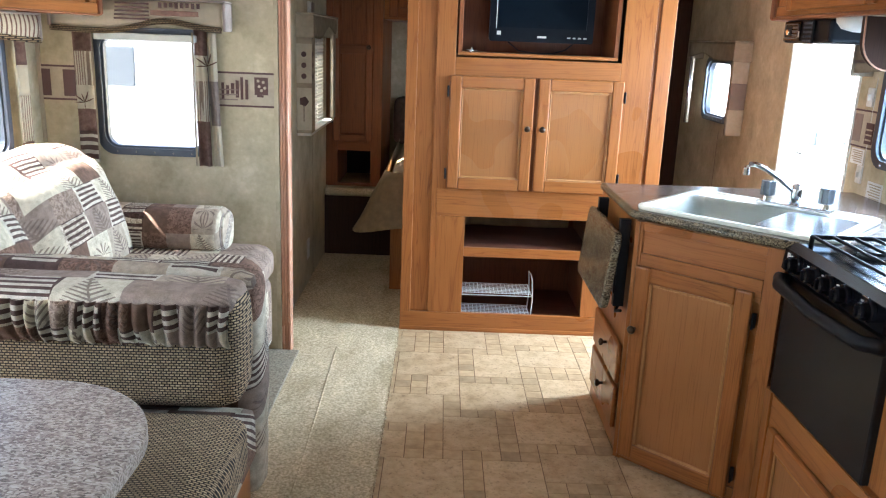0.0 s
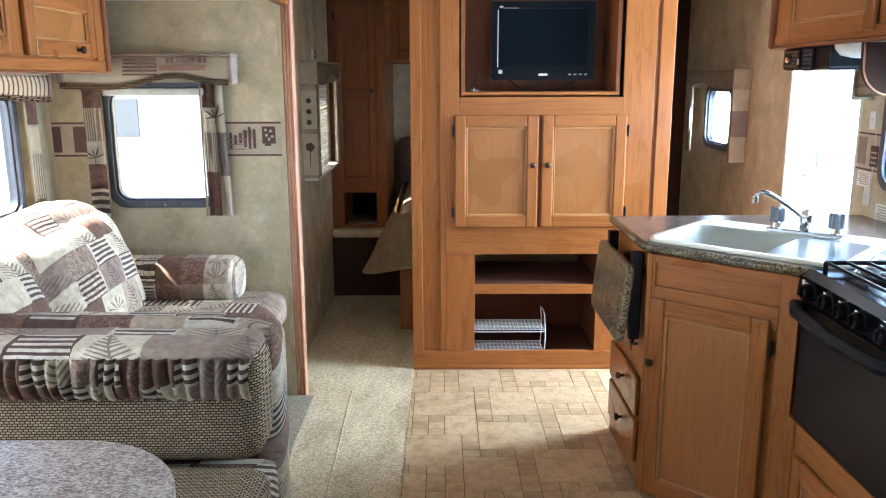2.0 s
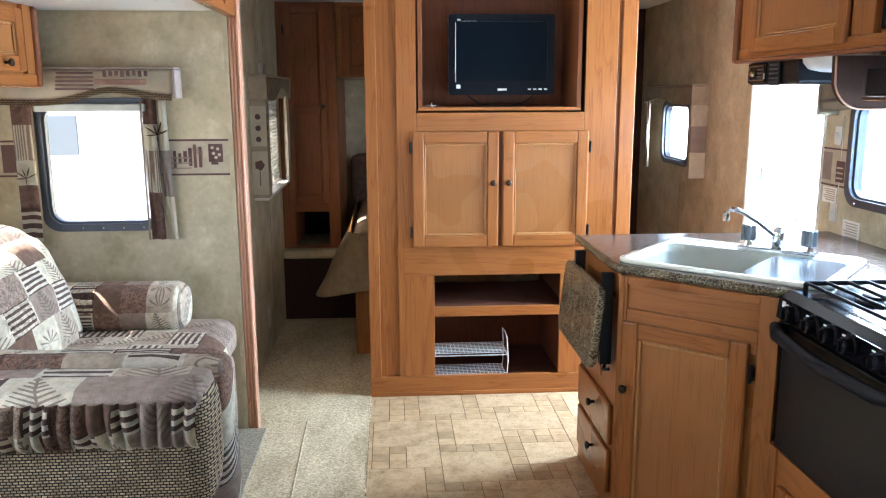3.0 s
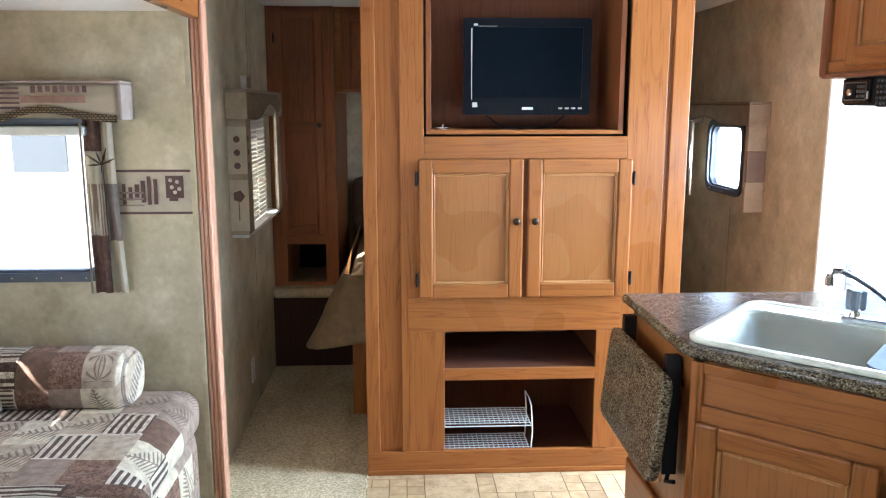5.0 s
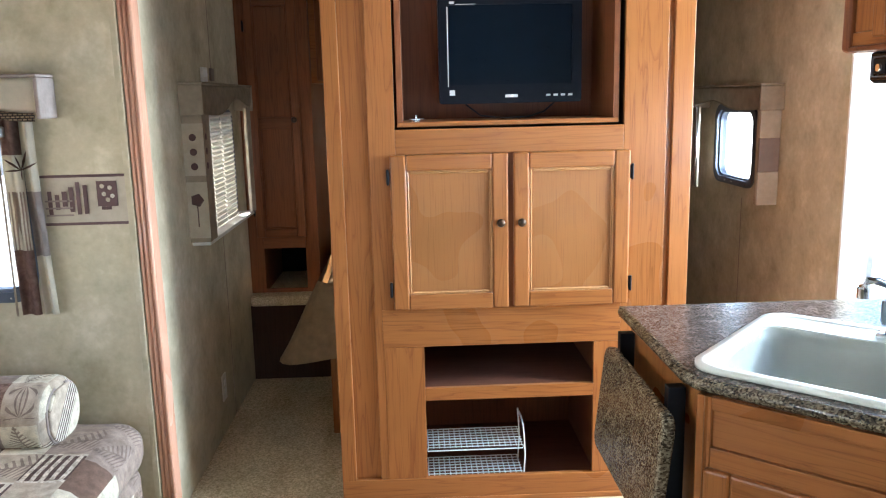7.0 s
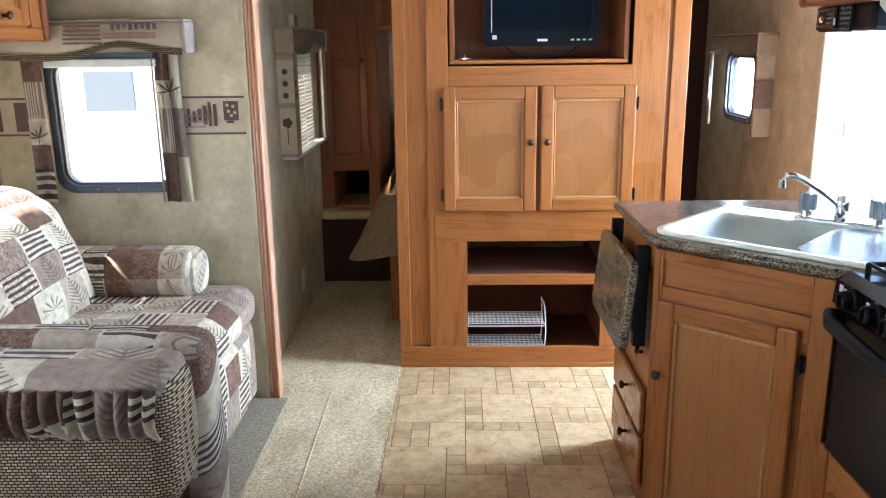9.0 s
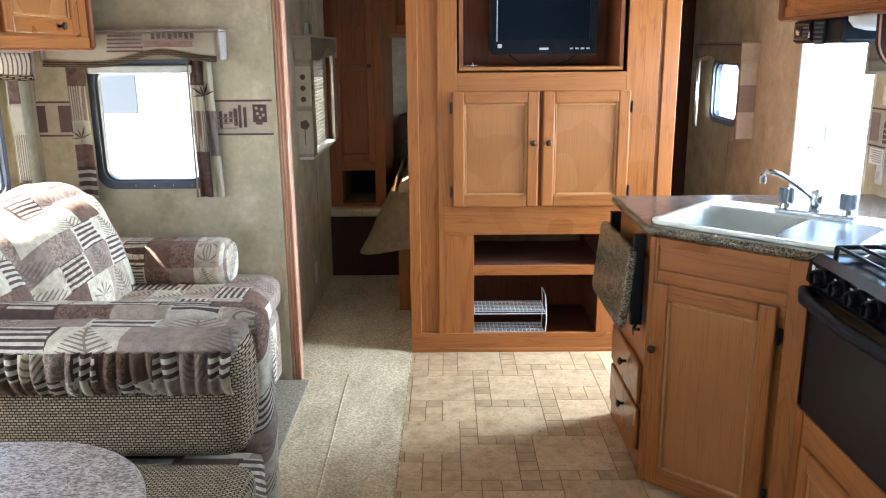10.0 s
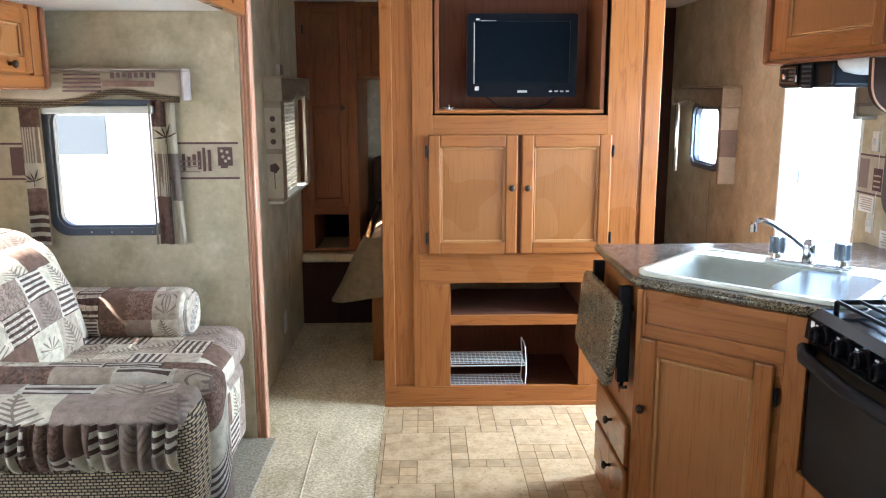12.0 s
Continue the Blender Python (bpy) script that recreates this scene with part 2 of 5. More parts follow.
def patchwork(name, u_axis, v_axis, su=0.15, sv=0.11, shade=1.0, seed=0.0, upright=False, bars=5.0):
    """Upholstery print: patches in cream, taupe and brown, some striped, some with a leaf."""
    m, t, b = shader(name, 0.85, 0.0, 0.2)
    u, v = axis_uv(t, u_axis, v_axis)
    warp = nd(t, "TexNoise", None, Scale=9.0, Detail=1.0, Vector=coords(t, (1, 1, 1), False)).outputs[0]
    V = math_node(t, "ADD", math_node(t, "DIVIDE", v, sv), seed)
    row = math_node(t, "FLOOR", V)
    shift = nd(t, "TexWhiteNoise", {"noise_dimensions": "1D"}, W=math_node(t, "ADD", row, 0.37)).outputs["Value"]
    U = math_node(t, "ADD", math_node(t, "DIVIDE", u, su), math_node(t, "MULTIPLY", shift, 0.0 if upright else 3.0))
    col = math_node(t, "FLOOR", U)
    cell = nd(t, "CombineXYZ", None, i0=math_node(t, "ADD", col, 0.21), i1=math_node(t, "ADD", row, 0.43)).outputs[0]
    wn1 = nd(t, "TexWhiteNoise", {"noise_dimensions": "2D"}, Vector=cell)
    chance = nd(t, "SeparateColor", None, i0=wn1.outputs["Color"])
    # neighbours differ: steps of the golden ratio with a little chance
    def spread_out(a, b, w):
        total = math_node(t, "ADD", math_node(t, "MULTIPLY", col, a), math_node(t, "MULTIPLY", row, b))
        return math_node(t, "FRACT", math_node(t, "ADD", math_node(t, "ADD", total, math_node(t, "MULTIPLY", w, 0.3)), 50.0 + seed))
    tone = spread_out(0.618, 0.447, wn1.outputs["Value"])
    figure = spread_out(0.382, 0.291, chance.outputs[0])
    pal = [(0.0, (0.62, 0.56, 0.43)), (0.26, (0.31, 0.24, 0.195)), (0.44, (0.17, 0.105, 0.075)), (0.56, (0.46, 0.38, 0.29)), (0.68, (0.34, 0.265, 0.215)), (0.86, (0.235, 0.15, 0.112))]
    base = ramp(t, tone, [(p, [c * shade for c in k]) for p, k in pal], True)
    fu, fv = math_node(t, "FRACT", U), math_node(t, "FRACT", V)
    # stripes
    wob = math_node(t, "MULTIPLY", warp, 3.0)
    st = math_node(t, "SINE", math_node(t, "ADD", math_node(t, "MULTIPLY", U if upright else V, 2 * math.pi * bars), wob))
    st = math_node(t, "GREATER_THAN", st, 0.0)
    inside = math_node(t, "LESS_THAN", math_node(t, "ABSOLUTE", math_node(t, "SUBTRACT", fu, 0.5)), math_node(t, "ADD", math_node(t, "MULTIPLY", warp, 0.2), 0.34))
    st = math_node(t, "MULTIPLY", math_node(t, "MULTIPLY", st, inside), math_node(t, "GREATER_THAN", figure, 0.75))
    light = math_node(t, "GREATER_THAN", chance.outputs[1], 0.35)
    ink = mix(t, light, [c * shade for c in (0.58, 0.53, 0.43)], [c * shade for c in (0.11, 0.072, 0.06)])
    striped = mix(t, math_node(t, "GREATER_THAN", figure, 0.75), base, mix(t, light, [c * shade for c in (0.10, 0.06, 0.05)], [c * shade for c in (0.62, 0.57, 0.47)]))
    c = mix(t, st, striped, ink)
    # leaf sprig
    du, dv = math_node(t, "SUBTRACT", fu, 0.5), math_node(t, "SUBTRACT", fv, 0.25)
    ang = math_node(t, "ARCTAN2", du, dv)
    rad = math_node(t, "SQRT", math_node(t, "ADD", math_node(t, "MULTIPLY", du, du), math_node(t, "MULTIPLY", dv, dv)))
    leaf = math_node(t, "GREATER_THAN", math_node(t, "COSINE", math_node(t, "MULTIPLY", ang, 11.0)), math_node(t, "MULTIPLY", rad, 1.9))
    leaf = math_node(t, "MULTIPLY", leaf, math_node(t, "LESS_THAN", math_node(t, "ABSOLUTE", ang), 1.7))
    leaf = math_node(t, "MULTIPLY", leaf, math_node(t, "LESS_THAN", rad, 0.42))
    leaf = math_node(t, "MULTIPLY", leaf, math_node(t, "LESS_THAN", figure, 0.12))
    # fern frond
    au = math_node(t, "ABSOLUTE", math_node(t, "ADD", math_node(t, "SUBTRACT", fu, 0.5), math_node(t, "MULTIPLY", math_node(t, "SUBTRACT", fv, 0.5), 0.25)))
    barbs = math_node(t, "SINE", math_node(t, "SUBTRACT", math_node(t, "MULTIPLY", fv, 44.0), math_node(t, "MULTIPLY", au, 30.0)))
    barbs = math_node(t, "GREATER_THAN", barbs, math_node(t, "MULTIPLY", au, 1.8))
    taper = math_node(t, "MULTIPLY", math_node(t, "SUBTRACT", 1.05, fv), 0.5)
    barbs = math_node(t, "MULTIPLY", barbs, math_node(t, "LESS_THAN", au, taper))
    frond = math_node(t, "MAXIMUM", barbs, math_node(t, "LESS_THAN", au, 0.02))
    frond = math_node(t, "MULTIPLY", frond, math_node(t, "LESS_THAN", math_node(t, "ABSOLUTE", math_node(t, "SUBTRACT", figure, 0.27)), 0.15))
    leaf = math_node(t, "MAXIMUM", leaf, frond)
    c = mix(t, math_node(t, "MULTIPLY", leaf, 0.82), c, [k * shade for k in (0.19, 0.14, 0.115)])
    swirl = nd(t, "TexNoise", None, Scale=55.0, Detail=2.0, Distortion=2.5, Vector=coords(t, (1, 1, 1), False)).outputs[0]
    c = mix(t, math_node(t, "GREATER_THAN", tone, 0.8), c, mix(t, 1.0, c, ramp(t, swirl, [(0.42, (0.62, 0.56, 0.52)), (0.55, (1.15, 1.12, 1.1))]), "MULTIPLY"))
    wear = nd(t, "TexNoise", None, Scale=38.0, Detail=4.0, Vector=coords(t, (1, 1, 1), False)).outputs[0]
    c = mix(t, 1.0, c, ramp(t, wear, [(0.3, (0.72, 0.70, 0.68)), (0.65, (1.12, 1.1, 1.08))]), "MULTIPLY")
    grain = nd(t, "TexNoise", None, Scale=420.0, Detail=1.0, Vector=coords(t, (1, 1, 1), False)).outputs[0]
    c = mix(t, 1.0, c, ramp(t, grain, [(0.3, (0.8, 0.8, 0.8)), (0.7, (1.1, 1.1, 1.1))]), "MULTIPLY")
    t.links.new(c, b.inputs["Base Color"])
    bump(t, b, grain, 0.4, 0.001)
    return m


def tweed(name, u_axis, v_axis, size=0.013):
    """Coarse basket weave in tan and near-black."""
    m, t, b = shader(name, 0.9, 0.0, 0.15)
    u, v = axis_uv(t, u_axis, v_axis)
    vec = nd(t, "CombineXYZ", None, i0=math_node(t, "DIVIDE", u, size), i1=math_node(t, "DIVIDE", v, size)).outputs[0]
    br = nd(t, "TexBrick", None, Vector=vec, Color1=(0.43, 0.32, 0.195, 1), Color2=(0.30, 0.215, 0.13, 1), Mortar=(0.035, 0.03, 0.026, 1), Scale=1.0, Mortar_Size=0.14, Mortar_Smooth=0.5, Brick_Width=1.0, Row_Height=0.55)
    n = nd(t, "TexNoise", None, Scale=300.0, Vector=coords(t, (1, 1, 1), False)).outputs[0]
    c = mix(t, 1.0, br.outputs[0], ramp(t, n, [(0.3, (0.75, 0.75, 0.75)), (0.7, (1.2, 1.2, 1.2))]), "MULTIPLY")
    t.links.new(c, b.inputs["Base Color"])
    bump(t, b, math_node(t, "SUBTRACT", 1.0, br.outputs[1]), 0.8, 0.0025)
    return m


OAK, OAK_D = (0.362, 0.134, 0.035), (0.212, 0.065, 0.015)
oak_v = wood("oak_upright", OAK, OAK_D, "z")
oak_x = wood("oak_across", OAK, OAK_D, "x")
oak_y = wood("oak_along", OAK, OAK_D, "y")
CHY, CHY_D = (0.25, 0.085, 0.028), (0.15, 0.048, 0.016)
# bead oak is paler than the doors: its bright reflection is painted in
bead_glint_m = wood("oak_bead_glint", (0.54, 0.28, 0.115), (0.46, 0.215, 0.08), "z", 0.16, 0.5)
oak_panel = wood("oak_panel", (0.378, 0.156, 0.048), (0.350, 0.140, 0.041), "z", 0.3, 0.3, 2.0)
oak_d = wood("oak_diagonal", OAK, OAK_D, "d")
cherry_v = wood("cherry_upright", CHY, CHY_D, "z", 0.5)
# trim colour lightened and pinkened to carry the doorway's highlight on the flutes
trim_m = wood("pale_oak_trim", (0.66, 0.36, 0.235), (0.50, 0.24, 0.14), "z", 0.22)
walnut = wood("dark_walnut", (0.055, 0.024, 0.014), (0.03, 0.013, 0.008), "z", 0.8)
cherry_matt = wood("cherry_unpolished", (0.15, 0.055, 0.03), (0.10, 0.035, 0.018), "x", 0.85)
# darkened copy of the cherry, with recess shade put into its colour
cherry_shade = wood("cherry_shaded", (0.19, 0.06, 0.022), (0.11, 0.034, 0.013), "z", 0.5)
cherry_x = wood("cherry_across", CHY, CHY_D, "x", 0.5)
paper = mottled("wallpaper", [(0.32, (0.35, 0.295, 0.185)), (0.47, (0.475, 0.41, 0.27)), (0.55, (0.53, 0.46, 0.31)), (0.67, (0.66, 0.58, 0.42))], 6.0, 0.6, 45.0)
ceil_white = mottled("ceiling_white", [(0.3, (0.74, 0.73, 0.69)), (0.7, (0.80, 0.79, 0.76))], 8.0, 0.7)
carpet = mottled("carpet", [(0.32, (0.25, 0.20, 0.125)), (0.5, (0.56, 0.47, 0.32)), (0.68, (0.86, 0.75, 0.56))], 120.0, 0.95, 420.0, 1.0, 0.05)
ct, cb = carpet.node_tree, carpet.node_tree.nodes["Principled BSDF"]
streaks = nd(ct, "TexNoise", None, Vector=coords(ct, (4, 1.6, 1), False), Scale=1.6, Detail=6.0, Roughness=0.6).outputs[0]
old = cb.inputs["Base Color"].links[0].from_socket
ct.links.new(mix(ct, 1.0, old, ramp(ct, streaks, [(0.32, (0.76, 0.72, 0.65)), (0.5, (0.97, 0.95, 0.92)), (0.64, (1.08, 1.06, 1.02))]), "MULTIPLY"), cb.inputs["Base Color"])
laminate = granite("speckled_laminate", [(0.22, (0.016, 0.012, 0.007)), (0.38, (0.075, 0.054, 0.03)), (0.55, (0.15, 0.112, 0.066)), (0.76, (0.28, 0.23, 0.145))], 330.0, 0.24)
worktop_m = granite("worktop_laminate", [(0.22, (0.014, 0.009, 0.008)), (0.38, (0.060, 0.038, 0.030)), (0.55, (0.125, 0.085, 0.066)), (0.76, (0.235, 0.185, 0.155))], 400.0, 0.2)
cover_m = plain("cover_board", (0.11, 0.11, 0.115), 0.22, 0.0, 0.5)
table_lam = granite("table_laminate", [(0.2, (0.07, 0.048, 0.04)), (0.38, (0.18, 0.14, 0.12)), (0.56, (0.30, 0.26, 0.225)), (0.8, (0.44, 0.405, 0.365))], 300.0, 0.33)
black_gloss = plain("black_gloss", (0.006, 0.006, 0.008), 0.14, 0.0, 0.14)
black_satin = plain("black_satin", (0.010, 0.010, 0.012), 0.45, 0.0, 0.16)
grate_m = plain("grate_black", (0.008, 0.008, 0.009), 0.55, 0.0, 0.12)
oven_black = plain("oven_black", (0.010, 0.010, 0.011), 0.32, 0.0, 0.22)
screen_m = plain("screen", (0.003, 0.006, 0.010), 0.3, 0.0, 0.06)
bronze = plain("bronze", (0.07, 0.045, 0.03), 0.3, 0.8)
chrome = plain("chrome", (0.75, 0.76, 0.78), 0.12, 1.0)
acrylic = plain("smoked_acrylic", (0.20, 0.215, 0.235), 0.16, 0.6)
sink_white = plain("sink_white", (0.84, 0.82, 0.71), 0.18, 0.0, 0.5, 0.02)
wire_white = plain("wire_white", (0.78, 0.78, 0.76), 0.35)
plastic_white = plain("plastic_white", (0.70, 0.68, 0.62), 0.45)
grey_alu = plain("dark_window_frame", (0.075, 0.085, 0.105), 0.4, 0.3)
blind_m = plain("blind", (0.74, 0.71, 0.64), 0.6)
bt = blind_m.node_tree
thin = nd(bt, "BsdfTranslucent", None, Color=(0.62, 0.60, 0.54, 1))
blend = nd(bt, "MixShader", None, i0=0.22, i1=bt.nodes["Principled BSDF"].outputs[0], i2=thin.outputs[0])
bt.links.new(blend.outputs[0], bt.nodes["Material Output"].inputs["Surface"])
spread = plain("bedspread", (0.38, 0.255, 0.14), 0.6, 0.0, 0.4, 0.2)
dark_fabric = plain("brown_fabric", (0.12, 0.075, 0.055), 0.9, 0.0, 0.1, 0.25)
sofa_m = patchwork("sofa_print", (0, 1, 0), (-1, 0, 1), 0.165, 0.125)
arm_m = patchwork("arm_print", (1, 0, 0), (0, -1, 1), 0.10, 0.088, 1.0, 1.3)
near_arm_m = patchwork("near_arm_print", (1, 0, 0), (0, -1, 1), 0.15, 0.10, 0.80, 12.4)
dinette_print = patchwork("dinette_print", (1, 0, 0), (0, 0.7, 1), 0.17, 0.115, 0.86, 5.2)
ruffle_print = patchwork("ruffle_print", (1, 0, 0), (0, 0, 1), 0.062, 0.14, 1.15, 7.7, False, 6.0)


def striped(name, ground, ink, axis, pitch, share=0.0):
    """Woven cloth with slightly uneven printed stripes."""
    m, t, b = shader(name, 0.85, 0.0, 0.15)
    tc = t.nodes.new("ShaderNodeTexCoord").outputs["Object"]
    u = nd(t, "VectorMath", {"operation": "DOT_PRODUCT"}, i0=tc, i1=axis).outputs["Value"]
    wob = nd(t, "TexNoise", None, Scale=14.0, Detail=2.0, Vector=coords(t, (1, 1, 1), False)).outputs[0]
    wave = math_node(t, "SINE", math_node(t, "ADD", math_node(t, "MULTIPLY", u, 2 * math.pi / pitch), math_node(t, "MULTIPLY", wob, 3.0)))
    c = mix(t, math_node(t, "GREATER_THAN", wave, share), ground, ink)
    weave = nd(t, "TexNoise", None, Scale=420.0, Detail=1.0, Vector=coords(t, (1, 1, 1), False)).outputs[0]
    c = mix(t, 1.0, c, ramp(t, weave, [(0.3, (0.82, 0.82, 0.82)), (0.7, (1.1, 1.1, 1.1))]), "MULTIPLY")
    t.links.new(c, b.inputs["Base Color"])
    bump(t, b, weave, 0.4, 0.001)
    return m


CREAM = (0.66, 0.59, 0.46)
cloth_cream = mottled("cloth_cream", [(0.3, (0.58, 0.51, 0.39)), (0.7, (0.72, 0.645, 0.50))], 14.0, 0.85, 300.0, 0.3, 0.1)
cloth_brown = mottled("cloth_brown", [(0.3, (0.15, 0.085, 0.066)), (0.5, (0.23, 0.14, 0.11)), (0.7, (0.32, 0.21, 0.165))], 45.0, 0.85, 300.0, 0.3, 0.1)
cloth_taupe = mottled("cloth_taupe", [(0.3, (0.25, 0.20, 0.175)), (0.7, (0.36, 0.30, 0.26))], 30.0, 0.85, 300.0, 0.3, 0.1)
cloth_dark = mottled("cloth_dark", [(0.3, (0.075, 0.045, 0.036)), (0.7, (0.125, 0.08, 0.064))], 60.0, 0.85, 300.0, 0.3, 0.1)
cloth_stripe = striped("cloth_stripe", CREAM, (0.33, 0.25, 0.19), (1, 1, 0), 0.0125)
cloth_bars = striped("cloth_bars", CREAM, (0.15, 0.09, 0.07), (0, 0, 1), 0.036, -0.25)
cloth_bars_x = striped("cloth_bars_across", CREAM, (0.20, 0.12, 0.095), (0, 1, 0), 0.034, 0.45)
shade_m = plain("pale_shade", (0.52, 0.53, 0.48), 0.6)
tweed_back = tweed("tweed_back", (1, 0.15, 0), (0, 0, 1))
tweed_seat = tweed("tweed_seat", (1, 0, 0.3), (0, 1, 0.3))
gravel = mottled("gravel", [(0.3, (0.34, 0.32, 0.29)), (0.7, (0.52, 0.50, 0.46))], 2.0, 0.95, 40.0, 0.6)
rail_grey = plain("rail_grey", (0.30, 0.30, 0.31), 0.5)
hatch_m = plain("hatch_teal", (0.03, 0.045, 0.05), 0.4)
siding = plain("white_siding", (0.75, 0.75, 0.74), 0.5)
blue_glass = plain("blue_window", (0.12, 0.128, 0.13), 0.4)
border_tan = mottled("border_tan", [(0.3, (0.40, 0.335, 0.245)), (0.7, (0.52, 0.45, 0.34))], 20.0, 0.7)
border_dark = plain("border_brown", (0.10, 0.05, 0.045), 0.7)
border_mid = plain("border_taupe", (0.24, 0.18, 0.15), 0.7)
valance_tan = plain("valance_tan", (0.33, 0.27, 0.195), 0.85, 0.0, 0.1, 0.15)
mat_glass, gt, gb = shader("window_glass", 0.02)
gb.inputs["Transmission Weight"].default_value, gb.inputs["IOR"].default_value = 1.0, 1.02


# ---- structure ----
RX, HX, SX, EY = 1.85, -0.61, -1.575, 3.575   # kitchen wall, hall wall, slide-out outer wall, slide-out end wall
TOP, SLIDE_TOP, BACK, FRONT = 2.02, 1.785, -1.2, 6.35


def wall(axis, d0, d1, a0, a1, z0, z1, holes=()):
    """A wall slab of thickness d0 to d1, from a0 to a1, with rectangular openings (a0, a1, z0, z1) through it."""
    bm = bmesh.new()
    cuts_a = sorted({a0, a1, *[h[0] for h in holes], *[h[1] for h in holes]})
    cuts_z = sorted({z0, z1, *[h[2] for h in holes], *[h[3] for h in holes]})
    solid = {}
    for i in range(len(cuts_a) - 1):
        for k in range(len(cuts_z) - 1):
            ca, cz = (cuts_a[i] + cuts_a[i + 1]) / 2, (cuts_z[k] + cuts_z[k + 1]) / 2
            solid[i, k] = not any(h[0] < ca < h[1] and h[2] < cz < h[3] for h in holes)
    verts = {}

    def v(d, i, k):
        if (d, i, k) not in verts:
            p = (d, cuts_a[i], cuts_z[k]) if axis == "x" else (cuts_a[i], d, cuts_z[k])
            verts[d, i, k] = bm.verts.new(p)
        return verts[d, i, k]

    for (i, k), s in solid.items():
        if not s:
            continue
        for d in (d0, d1):
            bm.faces.new((v(d, i, k), v(d, i + 1, k), v(d, i + 1, k + 1), v(d, i, k + 1)))
        for (di, dk), (p, q) in {(-1, 0): ((i, k), (i, k + 1)), (1, 0): ((i + 1, k), (i + 1, k + 1)), (0, -1): ((i, k), (i + 1, k)), (0, 1): ((i, k + 1), (i + 1, k + 1))}.items():
            if not solid.get((i + di, k + dk), False):
                bm.faces.new((v(d0, *p), v(d0, *q), v(d1, *q), v(d1, *p)))
    return bm


WIN_A = (-1.312, -0.868, 0.928, 1.425)
WIN_SOFA = (2.35, 3.28, 0.93, 1.42)
WIN_DIN = (0.85, 1.75, 0.93, 1.42)
DOORWAY = (3.39, 4.05, 0.0, 1.90)
WIN_BATH = (4.85, 5.30, 1.045, 1.39)
WIN_KIT = (2.25, 3.17, 1.055, 1.43)
# unseen opening, added so that light can come in from the rear
WIN_REAR_ADDED = (0.78, 1.76, 0.74, 1.28)
WIN_HALL = (4.46, 5.16, 0.955, 1.42)

setting("floor", box(-0.02, RX, BACK, 4.6, -0.06, -0.0025), plain("floor_joint", (0.17, 0.10, 0.052), 0.8), "tan vinyl floor in a pattern of large and small tiles")
setting("carpet_floor", boxes([(SX, -0.02, BACK, 4.6, -0.06, 0.004), (HX, RX, 4.6, FRONT, -0.06, 0.004)]), carpet, "worn beige cut-pile carpet")
setting("slide_floor", box(SX, -0.468, 0.3, EY, 0.005, 0.016, 0.004), mottled("grey_loop_carpet", [(0.3, (0.15, 0.125, 0.09)), (0.5, (0.29, 0.25, 0.185)), (0.7, (0.46, 0.41, 0.32))], 110.0, 0.95, 260.0, 1.0, 0.05), "grey-beige looped carpet on the slide-out floor")
setting("carpet_seam", tube([(-0.30, 3.66, 0.003), (-0.297, 3.4, 0.003), (-0.290, 3.0, 0.003), (-0.283, 2.55, 0.003), (-0.28, 2.0, 0.003)], 0.004, 6), carpet, "raised carpet seam", True)
edge = bmesh.new()
tufts = random.Random(4)
for k in range(420):
    y = 0.4 + 3.55 * k / 420 + tufts.uniform(-0.004, 0.004)
    x = -0.022 + tufts.uniform(-0.006, 0.006)
    h, r = tufts.uniform(0.006, 0.013), tufts.uniform(0.004, 0.008)
    vs_ = [edge.verts.new((x + r * math.cos(a + k), y + r * math.sin(a + k), 0.0)) for a in (0, 2.1, 4.2)]
    tip = edge.verts.new((x + tufts.uniform(-0.004, 0.006), y, h))
    for a in range(3):
        edge.faces.new((vs_[a], vs_[(a + 1) % 3], tip))
tagged(setting("carpet_edge", edge, carpet, "frayed cut edge of the carpet"), kind="stuff")
setting("wall_kitchen", wall("x", RX, RX + 0.05, BACK, FRONT, 0, TOP, [DOORWAY, WIN_BATH, WIN_KIT]), paper, "mottled olive-beige wallpaper wall")
setting("wall_slide_end", wall("y", EY, EY + 0.045, SX, -0.5485, 0, SLIDE_TOP, [WIN_A]), paper, "mottled olive-beige wallpaper wall")
setting("wall_slide_outer", wall("x", SX - 0.05, SX, 0.25, EY + 0.045, 0, SLIDE_TOP, [WIN_SOFA, WIN_DIN]), paper, "mottled olive-beige wallpaper wall")
setting("wall_slide_near", box(SX, HX - 0.05, 0.25, 0.30, 0, SLIDE_TOP), paper)
setting("wall_hall", wall("x", HX - 0.05, HX, EY + 0.045, FRONT, 0, TOP, [WIN_HALL]), paper, "mottled grey-beige wallpaper wall")
setting("wall_left_near", box(HX - 0.05, HX, BACK, 0.25, 0, TOP), paper)
setting("wall_back", wall("y", BACK - 0.05, BACK, SX, RX, 0, TOP, [WIN_REAR_ADDED]), paper)
setting("wall_front", box(HX, RX, FRONT, FRONT + 0.05, 0, TOP), paper)
setting("ceiling", box(HX - 0.05, RX + 0.05, BACK - 0.05, FRONT + 0.05, TOP, TOP + 0.05), ceil_white, "white ceiling panel")
setting("ceiling_slide", box(SX - 0.05, -0.54, 0.25, EY + 0.05, SLIDE_TOP, SLIDE_TOP + 0.04), ceil_white, "white slide-out ceiling")
setting("fascia_slide", box(-0.555, -0.515, 0.25, EY + 0.03, SLIDE_TOP - 0.02, TOP, 0.004), oak_y, "oak fascia over the slide-out opening")
trim = tagged(thing("trim_slide", (-0.53, 3.63, 0), "fluted reddish oak corner trim", "trim"), kind="structure")
